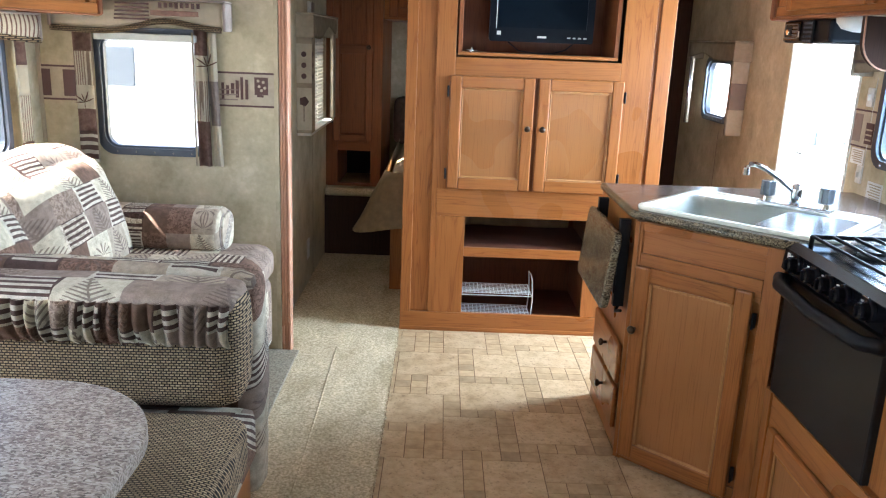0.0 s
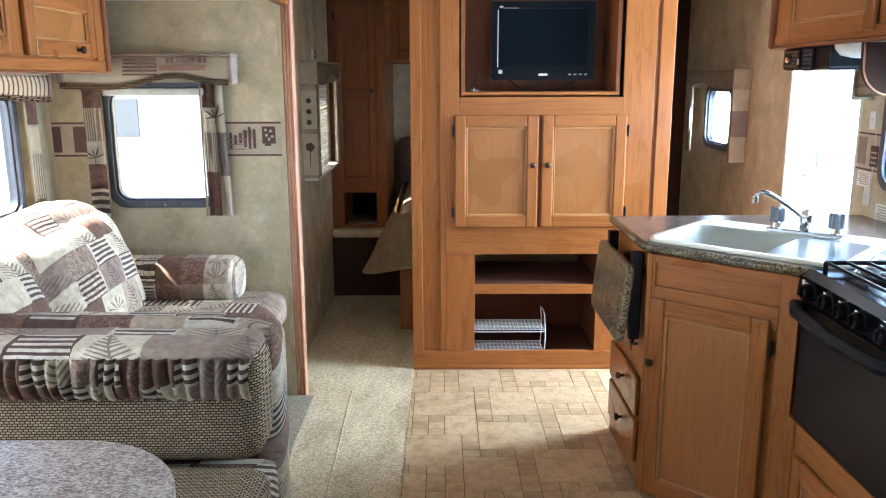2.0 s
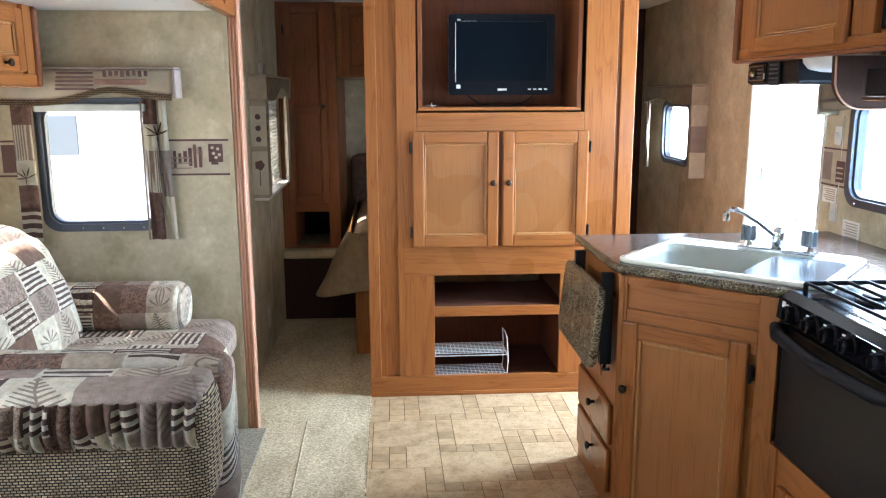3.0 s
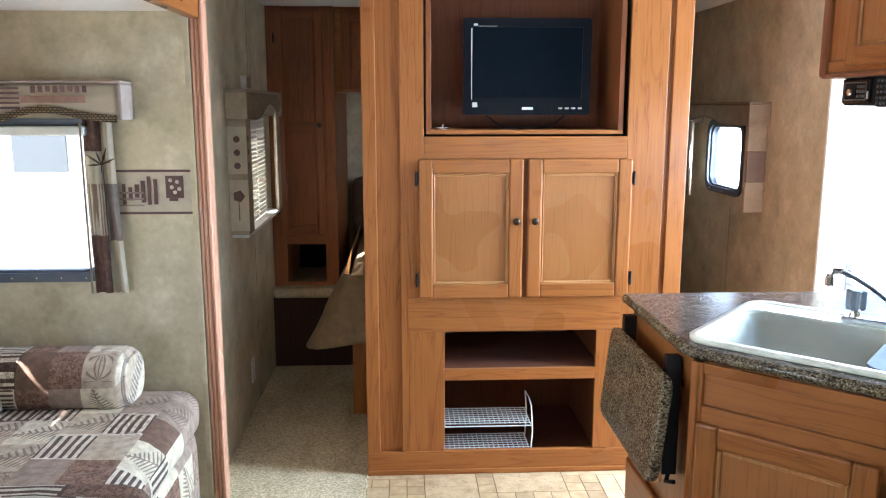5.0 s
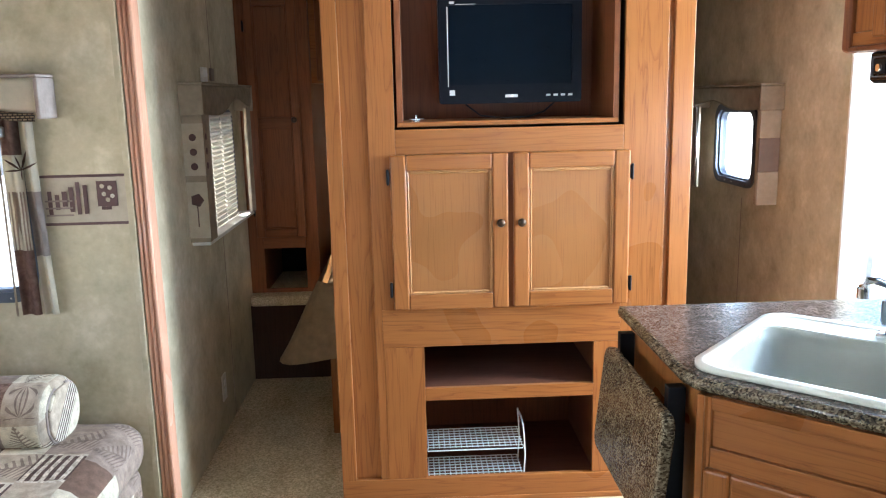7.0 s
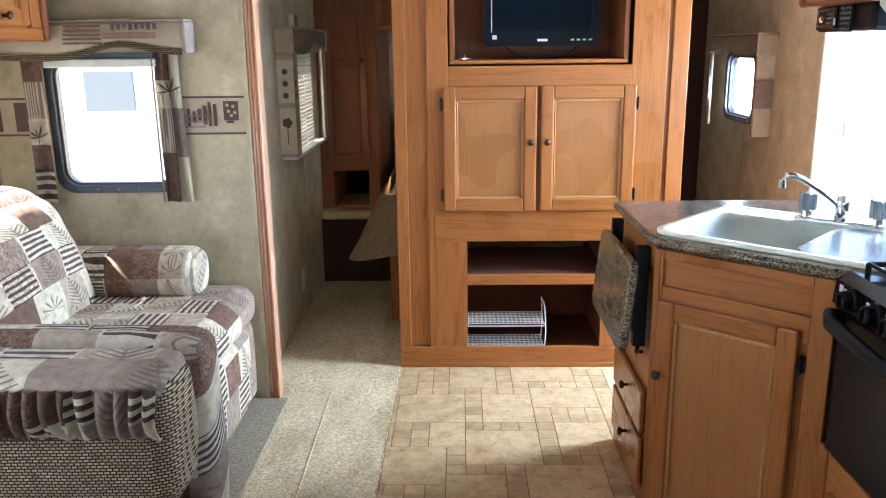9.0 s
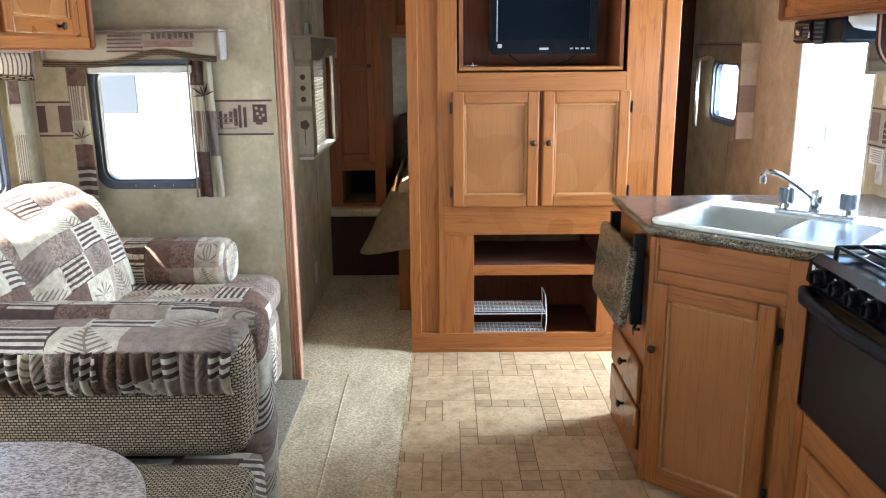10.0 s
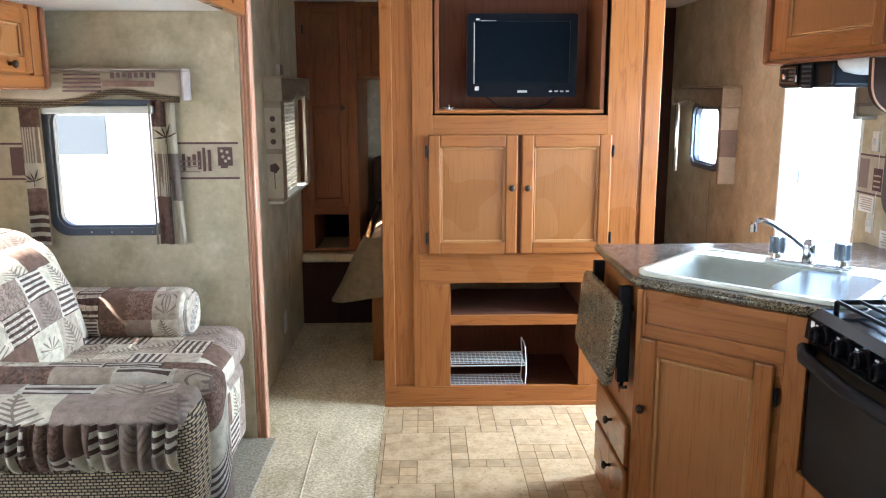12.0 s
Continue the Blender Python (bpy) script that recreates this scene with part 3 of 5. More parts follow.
part("core", box(-0.547, -0.505, 3.582, 3.64, 0, TOP, 0.004), trim_m, trim)
for k in range(3):
    part("flute", lathe([(0.0062, 0), (0.0062, TOP)], (-0.5402 + 0.0142 * k, 3.581, 0), "z", 10), trim_m, trim, "", True)
part("edging", box(-0.566, -0.549, 3.5685, 3.5745, 0, SLIDE_TOP), paper, trim)


def window_unit(name, axis, face, out, hole, label, glass=True, sash=0.0):
    """A dark-framed trailer window with rounded corners round an opening; out is +1 or -1 away from the room."""
    a0, a1, z0, z1 = hole
    if axis == "x":
        place = lambda u, v, d: (face + out * d, u, v)
        at = (face, (a0 + a1) / 2, z0)
    else:
        place = lambda u, v, d: (u, face + out * d, v)
        at = ((a0 + a1) / 2, face, z0)
    w = tagged(thing(name, at, label, "window"), kind="structure")
    o = 0.022
    part("window_frame", ring(arc_outline(a0 - o, a1 + o, z0 - o, z1 + o, 0.075), arc_outline(a0 + 0.008, a1 - 0.008, z0 + 0.008, z1 - 0.008, 0.06), -0.012, 0.0, place), grey_alu, w)
    part("inner_frame", ring(arc_outline(a0 + 0.002, a1 - 0.002, z0 + 0.002, z1 - 0.002, 0.062), arc_outline(a0 + 0.017, a1 - 0.017, z0 + 0.017, z1 - 0.017, 0.052), 0.004, 0.035, place), grey_alu, w)
    for k in range(5):
        u = a0 + 0.06 + (a1 - a0 - 0.12) * k / 4
        p = place(u, z0 - 0.008, -0.012)
        part("screw", lathe([(0.004, 0), (0.003, 0.003)], p, ("-x" if out > 0 else "x") if axis == "x" else "-y", 8), chrome, w)
    g = ring(arc_outline(a0 + 0.02, a1 - 0.02, z0 + 0.02, z1 - 0.02, 0.05), arc_outline((a0 + a1) / 2 - 0.001, (a0 + a1) / 2 + 0.001, (z0 + z1) / 2 - 0.001, (z0 + z1) / 2 + 0.001, 0.0005), 0.018, 0.021, place)
    pane = part("pane", g, mat_glass, w)
    pane.visible_shadow = False
    return w


window_unit("window_1", "y", EY, 1, WIN_A, "dark-framed trailer window with rounded corners")
window_unit("window_2", "x", SX, -1, WIN_SOFA, "dark-framed trailer window above the sofa")
window_unit("window_3", "x", SX, -1, WIN_DIN, "dark-framed trailer window beside the dinette")
window_unit("window_4", "x", RX, 1, WIN_BATH, "small dark-framed window with a fabric surround")
window_unit("window_5", "x", RX, 1, WIN_KIT, "dark-framed window over the kitchen counter")
# added rear window, out of view, that goes with the fill lamp
window_unit("window_7", "y", BACK, -1, WIN_REAR_ADDED, "unseen rear window with rounded corners, added to let in light")
window_unit("window_6", "x", HX, -1, WIN_HALL, "bedroom window behind a white blind")
door_fr = tagged(thing("door_1", (RX, 3.72, 0), "open entry doorway with a white metal frame, full of daylight", "doorway"), kind="structure")
part("jamb", box(RX - 0.006, RX + 0.06, 3.372, 3.388, 0, 1.92, 0.003), plastic_white, door_fr)
part("jamb", box(RX - 0.006, RX + 0.06, 4.052, 4.068, 0, 1.92, 0.003), plastic_white, door_fr)
part("lintel", box(RX - 0.006, RX + 0.06, 3.389, 4.051, 1.902, 1.92, 0.003), plastic_white, door_fr)


# ---- cabinet building blocks ----
def panel_door(parent, place, w, h, upright, across, hinge=None, knob=None, frame_w=0.055, panel=None):
    """A framed cabinet door, w wide and h high; place maps a mesh from the door's own plane (x across, y into the room as -y, z up)."""
    d = part("door", turned(box(0.004, w - 0.004, 0.006, 0.012, 0.004, h - 0.004), place), panel or oak_panel, parent)
    part("stile", turned(box(0, frame_w, -0.008, 0.012, 0, h, 0.007, 3), place), upright, d)
    part("stile", turned(box(w - frame_w, w, -0.008, 0.012, 0, h, 0.007, 3), place), upright, d)
    part("rail", turned(box(frame_w, w - frame_w, -0.0075, 0.012, h - frame_w, h, 0.0055), place), across, d)
    part("rail", turned(box(frame_w, w - frame_w, -0.0075, 0.012, 0, frame_w, 0.004), place), across, d)
    i = frame_w
    bead = bmesh.new()
    for r in ((i, i + 0.011, i, h - i), (w - i - 0.011, w - i, i, h - i), (i + 0.011, w - i - 0.011, i, i + 0.011), (i + 0.011, w - i - 0.011, h - i - 0.011, h - i)):
        box(r[0], r[1], -0.003, 0.0055, r[2], r[3], 0.006, 1, bm=bead)
    part("bead", turned(bead, place), panel or bead_glint_m, d)
    if knob:
        k = lathe([(0.006, 0), (0.005, 0.012), (0.013, 0.017), (0.015, 0.023), (0.011, 0.029), (0.003, 0.031)], (knob[0], -0.008, knob[1]), "-y", 14)
        part("knob", turned(k, place), bronze, d, "dark bronze knob", True)
    if hinge is not None:
        for z in (0.1 * h + 0.02, 0.9 * h - 0.02):
            hb = box(hinge - 0.005, hinge + 0.005, -0.004, 0.012, z - 0.024, z + 0.024, 0.002)
            lathe([(0.004, -0.027), (0.004, 0.027)], (hinge, -0.005, z), "z", 8, hb)
            part("hinge", turned(hb, place), black_satin, d, "black hinge")
    return d


setting("panel_seam_hall", box(HX + 0.0004, HX + 0.0016, 4.868, 4.872, 0.01, TOP), border_mid, "thin panel joint")
setting("panel_seam_kitchen", box(RX - 0.0016, RX - 0.0004, 4.968, 4.972, 0.01, 0.97), border_mid, "thin panel joint")

# ---- entertainment centre ----
F = 3.95
ent = thing("entertainment_center", (0.6, 4.1, 0), "tall oak wall unit with television niche, paired doors and open shelves", "cabinet")
part("side_panel", box(-0.015, 0.0, F + 0.016, 4.55, 0, TOP), oak_v, ent)
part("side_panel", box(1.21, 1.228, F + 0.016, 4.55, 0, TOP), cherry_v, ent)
part("back_panel", box(0.0, 1.21, 4.535, 4.55, 0, TOP), cherry_shade, ent)
part("outer_stile", box(-0.018, 0.034, F - 0.004, F + 0.016, 0, TOP, 0.003), oak_v, ent)
part("recessed_strip", box(0.034, 0.124, F + 0.012, F + 0.02, 0.10, TOP), oak_v, ent)
part("stile", box(0.124, 0.215, F, F + 0.018, 0.098, TOP, 0.002), oak_v, ent)
part("stile", box(1.0, 1.148, F, F + 0.018, 0.098, TOP, 0.002), oak_v, ent)
part("groove", box(1.148, 1.166, F + 0.012, F + 0.02, 0, TOP), oak_v, ent)
part("outer_stile", box(1.166, 1.236, F - 0.004, F + 0.016, 0, TOP, 0.003), oak_v, ent)
part("toe_rail", box(-0.018, 1.148, F - 0.005, F + 0.018, 0.004, 0.098, 0.002), oak_x, ent)
part("base_bead", box(-0.02, 1.148, F - 0.012, F - 0.006, 0.0, 0.022, 0.003), oak_x, ent)
part("upper_rail", box(0.215, 1.0, F, F + 0.018, 1.287, 1.372, 0.002), oak_x, ent)
part("middle_rail", box(0.149, 1.0, F - 0.002, F + 0.018, 0.603, 0.742, 0.002), oak_x, ent)
part("lower_panel", box(0.152, 0.295, F - 0.001, F + 0.018, 0.099, 0.602, 0.002), oak_v, ent)
part("lower_panel", box(0.905, 1.0, F - 0.001, F + 0.018, 0.099, 0.602, 0.002), oak_v, ent)
part("middle_stile", box(0.59, 0.626, F, F + 0.018, 0.742, 1.287), cherry_v, ent)
# shelf boards and inner sides use darker cherry to paint in the interior shade
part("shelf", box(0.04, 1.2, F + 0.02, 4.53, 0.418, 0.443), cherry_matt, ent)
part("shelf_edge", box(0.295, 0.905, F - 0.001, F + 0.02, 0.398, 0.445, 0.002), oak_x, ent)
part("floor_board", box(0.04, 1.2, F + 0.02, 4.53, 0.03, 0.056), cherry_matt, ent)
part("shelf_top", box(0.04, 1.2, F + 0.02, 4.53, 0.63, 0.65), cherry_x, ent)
part("inner_side", box(0.27, 0.285, F + 0.02, 4.53, 0.057, 0.63), cherry_shade, ent)
part("inner_side", box(0.932, 0.947, F + 0.02, 4.53, 0.057, 0.63), cherry_shade, ent)
# television niche with an inner frame in a gap, walled black to paint its shade
part("niche_back", box(0.212, 1.003, 4.30, 4.315, 1.34, TOP), cherry_shade, ent)
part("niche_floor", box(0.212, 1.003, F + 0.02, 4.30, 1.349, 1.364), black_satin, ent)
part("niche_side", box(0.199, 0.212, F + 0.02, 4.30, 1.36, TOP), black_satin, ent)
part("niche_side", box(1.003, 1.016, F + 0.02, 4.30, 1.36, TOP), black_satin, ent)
part("inner_floor", box(0.224, 0.984, F + 0.012, 4.30, 1.380, 1.396, 0.002), oak_x, ent)
part("inner_frame_side", box(0.224, 0.244, F + 0.012, 4.30, 1.396, TOP, 0.002), cherry_v, ent)
part("inner_frame_side", box(0.964, 0.984, F + 0.012, 4.30, 1.396, TOP, 0.002), cherry_v, ent)
door_at = lambda x: pose(x, F - 0.013, 0.744)
panel_door(ent, door_at(0.194), 0.404, 0.543, oak_v, oak_x, -0.008, (0.376, 0.305))
panel_door(ent, door_at(0.616), 0.405, 0.543, oak_v, oak_x, 0.413, (0.026, 0.305))
latch = lathe([(0.014, 0), (0.014, 0.004), (0.004, 0.006), (0.004, 0.022)], (0.29, 4.0, 1.396), "z", 12)
tube([(0.265, 4.0, 1.404), (0.315, 4.0, 1.404)], 0.003, 8, latch)
part("latch", latch, chrome, ent, "small chrome latch")

tv_black = plain("television_black", (0.006, 0.007, 0.010), 0.32, 0.0, 0.1)
tv = thing("television", (0.63, 4.15, 1.394), "black flat-screen television on a wall bracket in the niche", "television")
TX0, TX1, TZ0, TZ1, TY = 0.374, 0.876, 1.452, 1.822, 4.075
part("case", box(TX0, TX1, TY, TY + 0.05, TZ0, TZ1, 0.012, 3), tv_black, tv)
part("bezel", ring(arc_outline(TX0, TX1, TZ0, TZ1, 0.012), arc_outline(TX0 + 0.034, TX1 - 0.034, TZ0 + 0.066, TZ1 - 0.034, 0.004), -0.008, 0.004, lambda u, v, d: (u, TY + d, v)), tv_black, tv)
part("screen", box(TX0 + 0.025, TX1 - 0.025, TY - 0.003, TY + 0.003, TZ0 + 0.05, TZ1 - 0.024), screen_m, tv)
part("bracket", boxes([(0.57, 0.68, TY + 0.05, 4.30, 1.56, 1.68), (0.53, 0.72, TY + 0.05, TY + 0.06, 1.5, 1.74)]), black_satin, tv)
part("brand_plate", box(0.606, 0.65, TY - 0.010, TY - 0.008, TZ0 + 0.020, TZ0 + 0.030), plastic_white, tv)
part("sticker", box(TX0 + 0.036, TX0 + 0.055, TY - 0.010, TY - 0.008, TZ0 + 0.03, TZ0 + 0.048), plastic_white, tv)
for k in range(4):
    part("mark", box(TX1 - 0.125 + 0.026 * k, TX1 - 0.11 + 0.026 * k, TY - 0.010, TY - 0.008, TZ0 + 0.022, TZ0 + 0.029), plastic_white, tv)
part("film_edge", box(TX0 + 0.0305, TX0 + 0.034, TY - 0.0095, TY - 0.007, TZ0 + 0.06, TZ1 - 0.04), plastic_white, tv, "bright strip along the screen edge")
part("top_mark", boxes([(TX0 + 0.04, TX0 + 0.056, TY - 0.010, TY - 0.008, TZ1 - 0.03, TZ1 - 0.022), (TX0 + 0.06, TX0 + 0.13, TY - 0.010, TY - 0.008, TZ1 - 0.0325, TZ1 - 0.031)]), plastic_white, tv)
part("cable", tube([(0.47, 4.12, 1.45), (0.52, 4.09, 1.41), (0.6, 4.08, 1.400), (0.69, 4.09, 1.403), (0.75, 4.11, 1.42), (0.79, 4.13, 1.45)], 0.003), black_satin, tv)

rack = thing("wire_rack", (0.49, 4.06, 0.057), "white coated wire shelf rack standing in the open cabinet", "rack")
for z in (0.080, 0.197):
    for k in range(18):
        part("wire", tube([(0.300 + 0.0206 * k, F + 0.035, z), (0.300 + 0.0206 * k, F + 0.20, z)], 0.0019, 6), wire_white, rack)
    for k in range(8):
        part("wire", tube([(0.298, F + 0.035 + 0.0235 * k, z + 0.003), (0.654, F + 0.035 + 0.0235 * k, z + 0.003)], 0.0019, 6), wire_white, rack)
    part("wire_lip", tube([(0.298, F + 0.034, z), (0.298, F + 0.034, z - 0.01), (0.654, F + 0.034, z - 0.01), (0.654, F + 0.034, z)], 0.0025, 6), wire_white, rack)
for y in (F + 0.035, F + 0.20):
    part("upright", tube([(0.654, y, 0.0575), (0.661, y, 0.16), (0.658, y, 0.22), (0.654, y, 0.275)], 0.003, 6), wire_white, rack)
part("end_loop", tube([(0.654, F + 0.035, 0.275), (0.654, F + 0.1, 0.285), (0.654, F + 0.20, 0.275)], 0.003, 6), wire_white, rack)


# ---- slide-out: sofa, dinette, cabinets ----
sofa = thing("sofa", (-1.05, 2.9, 0), "patchwork-print sofa bed with round back cushions and a roll arm", "sofa")
part("base", puffy(-1.5, -0.575, 2.22, 3.54, 0.05, 0.40, 0.05, 0.01), sofa_m, sofa, "", True)
part("plinth", box(-1.48, -0.68, 2.26, 3.5, 0.0, 0.06), oak_y, sofa)
part("seat_cushion", puffy(-1.5, -0.562, 2.28, 3.55, 0.38, 0.545, 0.07, 0.015, 18, 0.006), sofa_m, sofa, "", True)
part("back_cushion", turned(puffy(-0.165, 0.165, -0.37, 0.37, -0.29, 0.29, 0.15, 0.05, 16, 0.01), pose(-1.32, 3.03, 0.67, 0, -16, 0)), sofa_m, sofa, "", True)
part("back_cushion", turned(puffy(-0.165, 0.165, -0.37, 0.37, -0.29, 0.29, 0.15, 0.05, 16, 0.01, 3), pose(-1.32, 2.31, 0.67, 0, -16, 0)), sofa_m, sofa, "", True)
roll = turned(prism(arc_outline(-0.097, 0.097, -0.115, 0.115, 0.085, 8), -0.35, 0.335, 0.04, 5), pose(-1.075, 3.405, 0.622, 0, 90, 0))
part("roll_arm", roll, arm_m, sofa, "", True)
part("piping", tube([(-0.744 - 0.004 * k / 30, 3.405 + y, 0.622 + z) for k, (z, y) in enumerate(arc_outline(-0.076, 0.076, -0.094, 0.094, 0.066, 6))], 0.005, 6), cloth_taupe, sofa, "", True)
part("end_cap", turned(prism(arc_outline(-0.076, 0.076, -0.094, 0.094, 0.066, 8), -0.006, 0.006, 0.005), pose(-0.741, 3.405, 0.622, 0, 90, 0)), arm_m, sofa)
part("near_arm", puffy(-1.5, -0.335, 2.185, 2.325, 0.10, 0.802, 0.045, 0.01, 14, 0.006), near_arm_m, sofa, "", True)

bench = thing("dinette_bench", (-0.95, 1.75, 0), "dinette bench with woven tweed cushions and a gathered print headrest", "bench")
part("base", box(-1.55, -0.345, 1.35, 2.11, 0.0, 0.38, 0.004), oak_v, bench)
part("seat_cushion", puffy(-1.55, -0.296, 1.30, 1.93, 0.36, 0.522, 0.045, 0.012, 14, 0.003), tweed_seat, bench, "", True)
part("seat_border", puffy(-1.55, -0.325, 1.32, 2.13, 0.28, 0.44, 0.03, 0.006), dinette_print, bench, "", True)
part("backrest", puffy(-1.55, -0.326, 1.93, 2.11, 0.512, 0.816, 0.045, 0.01, 14, 0.003), tweed_back, bench, "", True)
part("back_board", box(-1.55, -0.42, 2.112, 2.165, 0.42, 0.792, 0.003), cherry_matt, bench, "reddish wooden back board")
part("headrest", puffy(-1.55, -0.338, 1.912, 2.10, 0.765, 0.826, 0.03, 0.006, 14, 0.004), dinette_print, bench, "", True)
ruffle = bmesh.new()
cols, rws = 420, 9
grid = [[None] * (cols + 1) for _ in range(rws + 1)]
for i in range(cols + 1):
    x = -1.54 + 1.205 * i / cols
    ph = x * 190 + 5.0 * noise.noise(Vector((x * 11, 0, 0)))
    deep = 0.75 + 0.6 * abs(noise.noise(Vector((x * 13, 2, 3))))
    for k in range(rws + 1):
        f = k / rws
        swell = math.sin(math.pi * min(1, 0.12 + f * 0.92)) ** 0.6
        fold = abs(math.sin(ph * 0.5 + 0.5 * math.sin(f * 2.5 + x * 20))) ** 0.55
        y = 1.914 - 0.044 * swell * (0.12 + fold * deep)
        grid[k][i] = ruffle.verts.new((x, y, 0.806 - 0.112 * f + 0.003 * math.sin(x * 170) * f))
for k in range(rws):
    for i in range(cols):
        ruffle.faces.new((grid[k][i], grid[k][i + 1], grid[k + 1][i + 1], grid[k + 1][i]))
bmesh.ops.solidify(ruffle, geom=ruffle.faces, thickness=0.004)
part("ruffle", ruffle, ruffle_print, bench, "gathered print ruffle", True)

table = thing("dinette_table", (-0.95, 1.2, 0), "dinette table with a grey speckled laminate top and rounded corners", "table")
part("tabletop", prism(arc_outline(-1.55, -0.345, 0.72, 1.602, 0.27, 14), 0.705, 0.74, 0.006), table_lam, table)
part("pedestal", lathe([(0.12, 0.0), (0.12, 0.01), (0.04, 0.03), (0.04, 0.69), (0.1, 0.70)], (-0.95, 1.2, 0.004), "z", 20), chrome, table)

lcab = thing("overhead_cabinet", (-1.39, 2.2, 1.485), "oak overhead cabinet along the slide-out wall", "cabinet")
part("body", box(SX, -1.255, 0.35, 3.412, 1.507, SLIDE_TOP), oak_y, lcab)
part("end_panel", box(SX, -1.222, 3.412, 3.445, 1.488, SLIDE_TOP, 0.014, 3), cherry_v, lcab)
part("bottom_rail", box(-1.255, -1.235, 0.35, 3.412, 1.494, 1.535, 0.003), oak_y, lcab)
part("edge_mould", box(-1.255, -1.226, 0.35, 3.410, 1.486, 1.4935, 0.003), cherry_x, lcab)
part("face_stile", box(-1.255, -1.237, 3.345, 3.411, 1.536, SLIDE_TOP, 0.002), oak_v, lcab)
for k in range(5):
    y = 3.335 - 0.6 * k
    panel_door(lcab, pose(-1.242, y, 1.543, 0, 0, 90) @ pose(-0.53, 0, 0), 0.53, 0.225, oak_v, oak_y, None, (0.36, 0.028))


def cloth(fn, nu, nv, thick=0.004):
    bm = bmesh.new()
    g = [[bm.verts.new(fn(u / nu, v / nv)) for u in range(nu + 1)] for v in range(nv + 1)]
    for v in range(nv):
        for u in range(nu):
            bm.faces.new((g[v][u], g[v][u + 1], g[v + 1][u + 1], g[v + 1][u]))
    bmesh.ops.solidify(bm, geom=bm.faces, thickness=thick)
    return bm


def hem(z0, wave, u):
    """The wavy lower edge of a cornice: a hump past the middle that falls away to both ends."""
    return z0 + wave * (1.2 * math.exp(-((u - 0.66) / 0.2) ** 2) - 0.25 * math.sin(u * math.pi * 1.4))


def valance_box(parent, place, a0, a1, z0, z1, depth, material, wave, ends=None):
    """A padded cornice: top, two returns and a front with a wavy lower edge; place(u, d, z)."""
    def front(u, v):
        zz = hem(z0, wave, u)
        return place(a0 + (a1 - a0) * u, depth + 0.006 * math.sin(v * math.pi), zz + (z1 - zz) * v)
    part("front", cloth(front, 40, 8, 0.012), material, parent, "", True)
    def slab(name, u0, u1, d0, d1, w0, w1):
        p, q = place(u0, d0, w0), place(u1, d1, w1)
        lo, hi = [min(a, c) for a, c in zip(p, q)], [max(a, c) for a, c in zip(p, q)]
        part(name, box(lo[0], hi[0], lo[1], hi[1], lo[2], hi[2], 0.004), ends or material, parent)
    slab("return", a0 - 0.014, a0 - 0.001, 0.001, depth + 0.01, z0 - 0.004, z1)
    slab("return", a1 + 0.001, a1 + 0.014, 0.001, depth + 0.01, z0 - 0.004, z1)
    slab("top", a0 - 0.014, a1 + 0.014, 0.001, depth + 0.012, z1 + 0.001, z1 + 0.010)


def patch_curtain(parent, place, a0, a1, lean, z0, z1, depth, seed, rows):
    """A hanging strip sewn from patches; rows of (from, to, cloth) as shares of its height; lean: how far its foot swings out."""
    for f0, f1, mat in rows:
        def f(u, v):
            w = f0 + (f1 - f0) * v
            return place(a0 + (a1 - a0) * u + lean * (1 - w) + 0.005 * math.sin(w * 3 + seed), depth + 0.010 * math.sin(u * 7 + seed + w), z0 + (z1 - z0) * w)
        part("patch", cloth(f, 10, 5, 0.006), mat, parent, "", True)


def sprig(parent, place, a, z, depth, size):
    """A printed leaf sprig: narrow blades that fan out from a stem."""
    bm = bmesh.new()
    for turn_, reach_ in ((-96, 0.8), (-58, 1.0), (-22, 0.75), (16, 1.0), (62, 0.85), (178, 0.5)):
        ang_ = radians(turn_)
        dx, dz = math.sin(ang_), math.cos(ang_)
        reach = size * reach_
        pts_ = [(0.0, 0.015), (0.45, 0.10), (0.8, 0.085), (1.0, 0.05), (0.75, 0.0), (0.4, -0.03), (0.0, -0.015)]
        bm.faces.new([bm.verts.new(place(a + reach * (p * dx + q * dz), depth, z + reach * (p * dz - q * dx))) for p, q in pts_])
    bmesh.ops.solidify(bm, geom=bm.faces, thickness=0.001)
    part("sprig", bm, cloth_brown, parent)


vA = thing("window_valance", (-1.09, EY, 0.86), "patchwork fabric valance with matching side curtains round a window", "curtain")
pA = lambda u, d, z: (u, EY - d, z)
valance_box(vA, pA, -1.455, -0.752, 1.447, 1.555, 0.10, cloth_cream, 0.035, cloth_taupe)
part("piped_edge", cloth(lambda u, v: (-1.46 + 0.705 * u, EY - 0.108 - 0.003 * v, hem(1.449, 0.035, u) - 0.024 * v), 40, 3, 0.008), tweed_back, vA, "woven wavy edging", True)
for x in (-1.314, -0.894):
    part("edging", cloth(lambda u, v: (x + 0.012 * u - 0.006, EY - 0.05 - 0.01 * u, 0.875 + 0.56 * v), 3, 8, 0.005), valance_tan, vA, "woven edging", True)
patch_curtain(vA, pA, -1.400, -1.318, -0.008, 0.872, 1.46, 0.03, 1.0, ((0.0, 0.23, cloth_bars), (0.23, 0.39, cloth_brown), (0.39, 0.56, cloth_cream), (0.56, 0.80, cloth_stripe), (0.80, 1.0, cloth_brown)))
sprig(vA, pA, -1.365, 1.13, 0.047, 0.055)
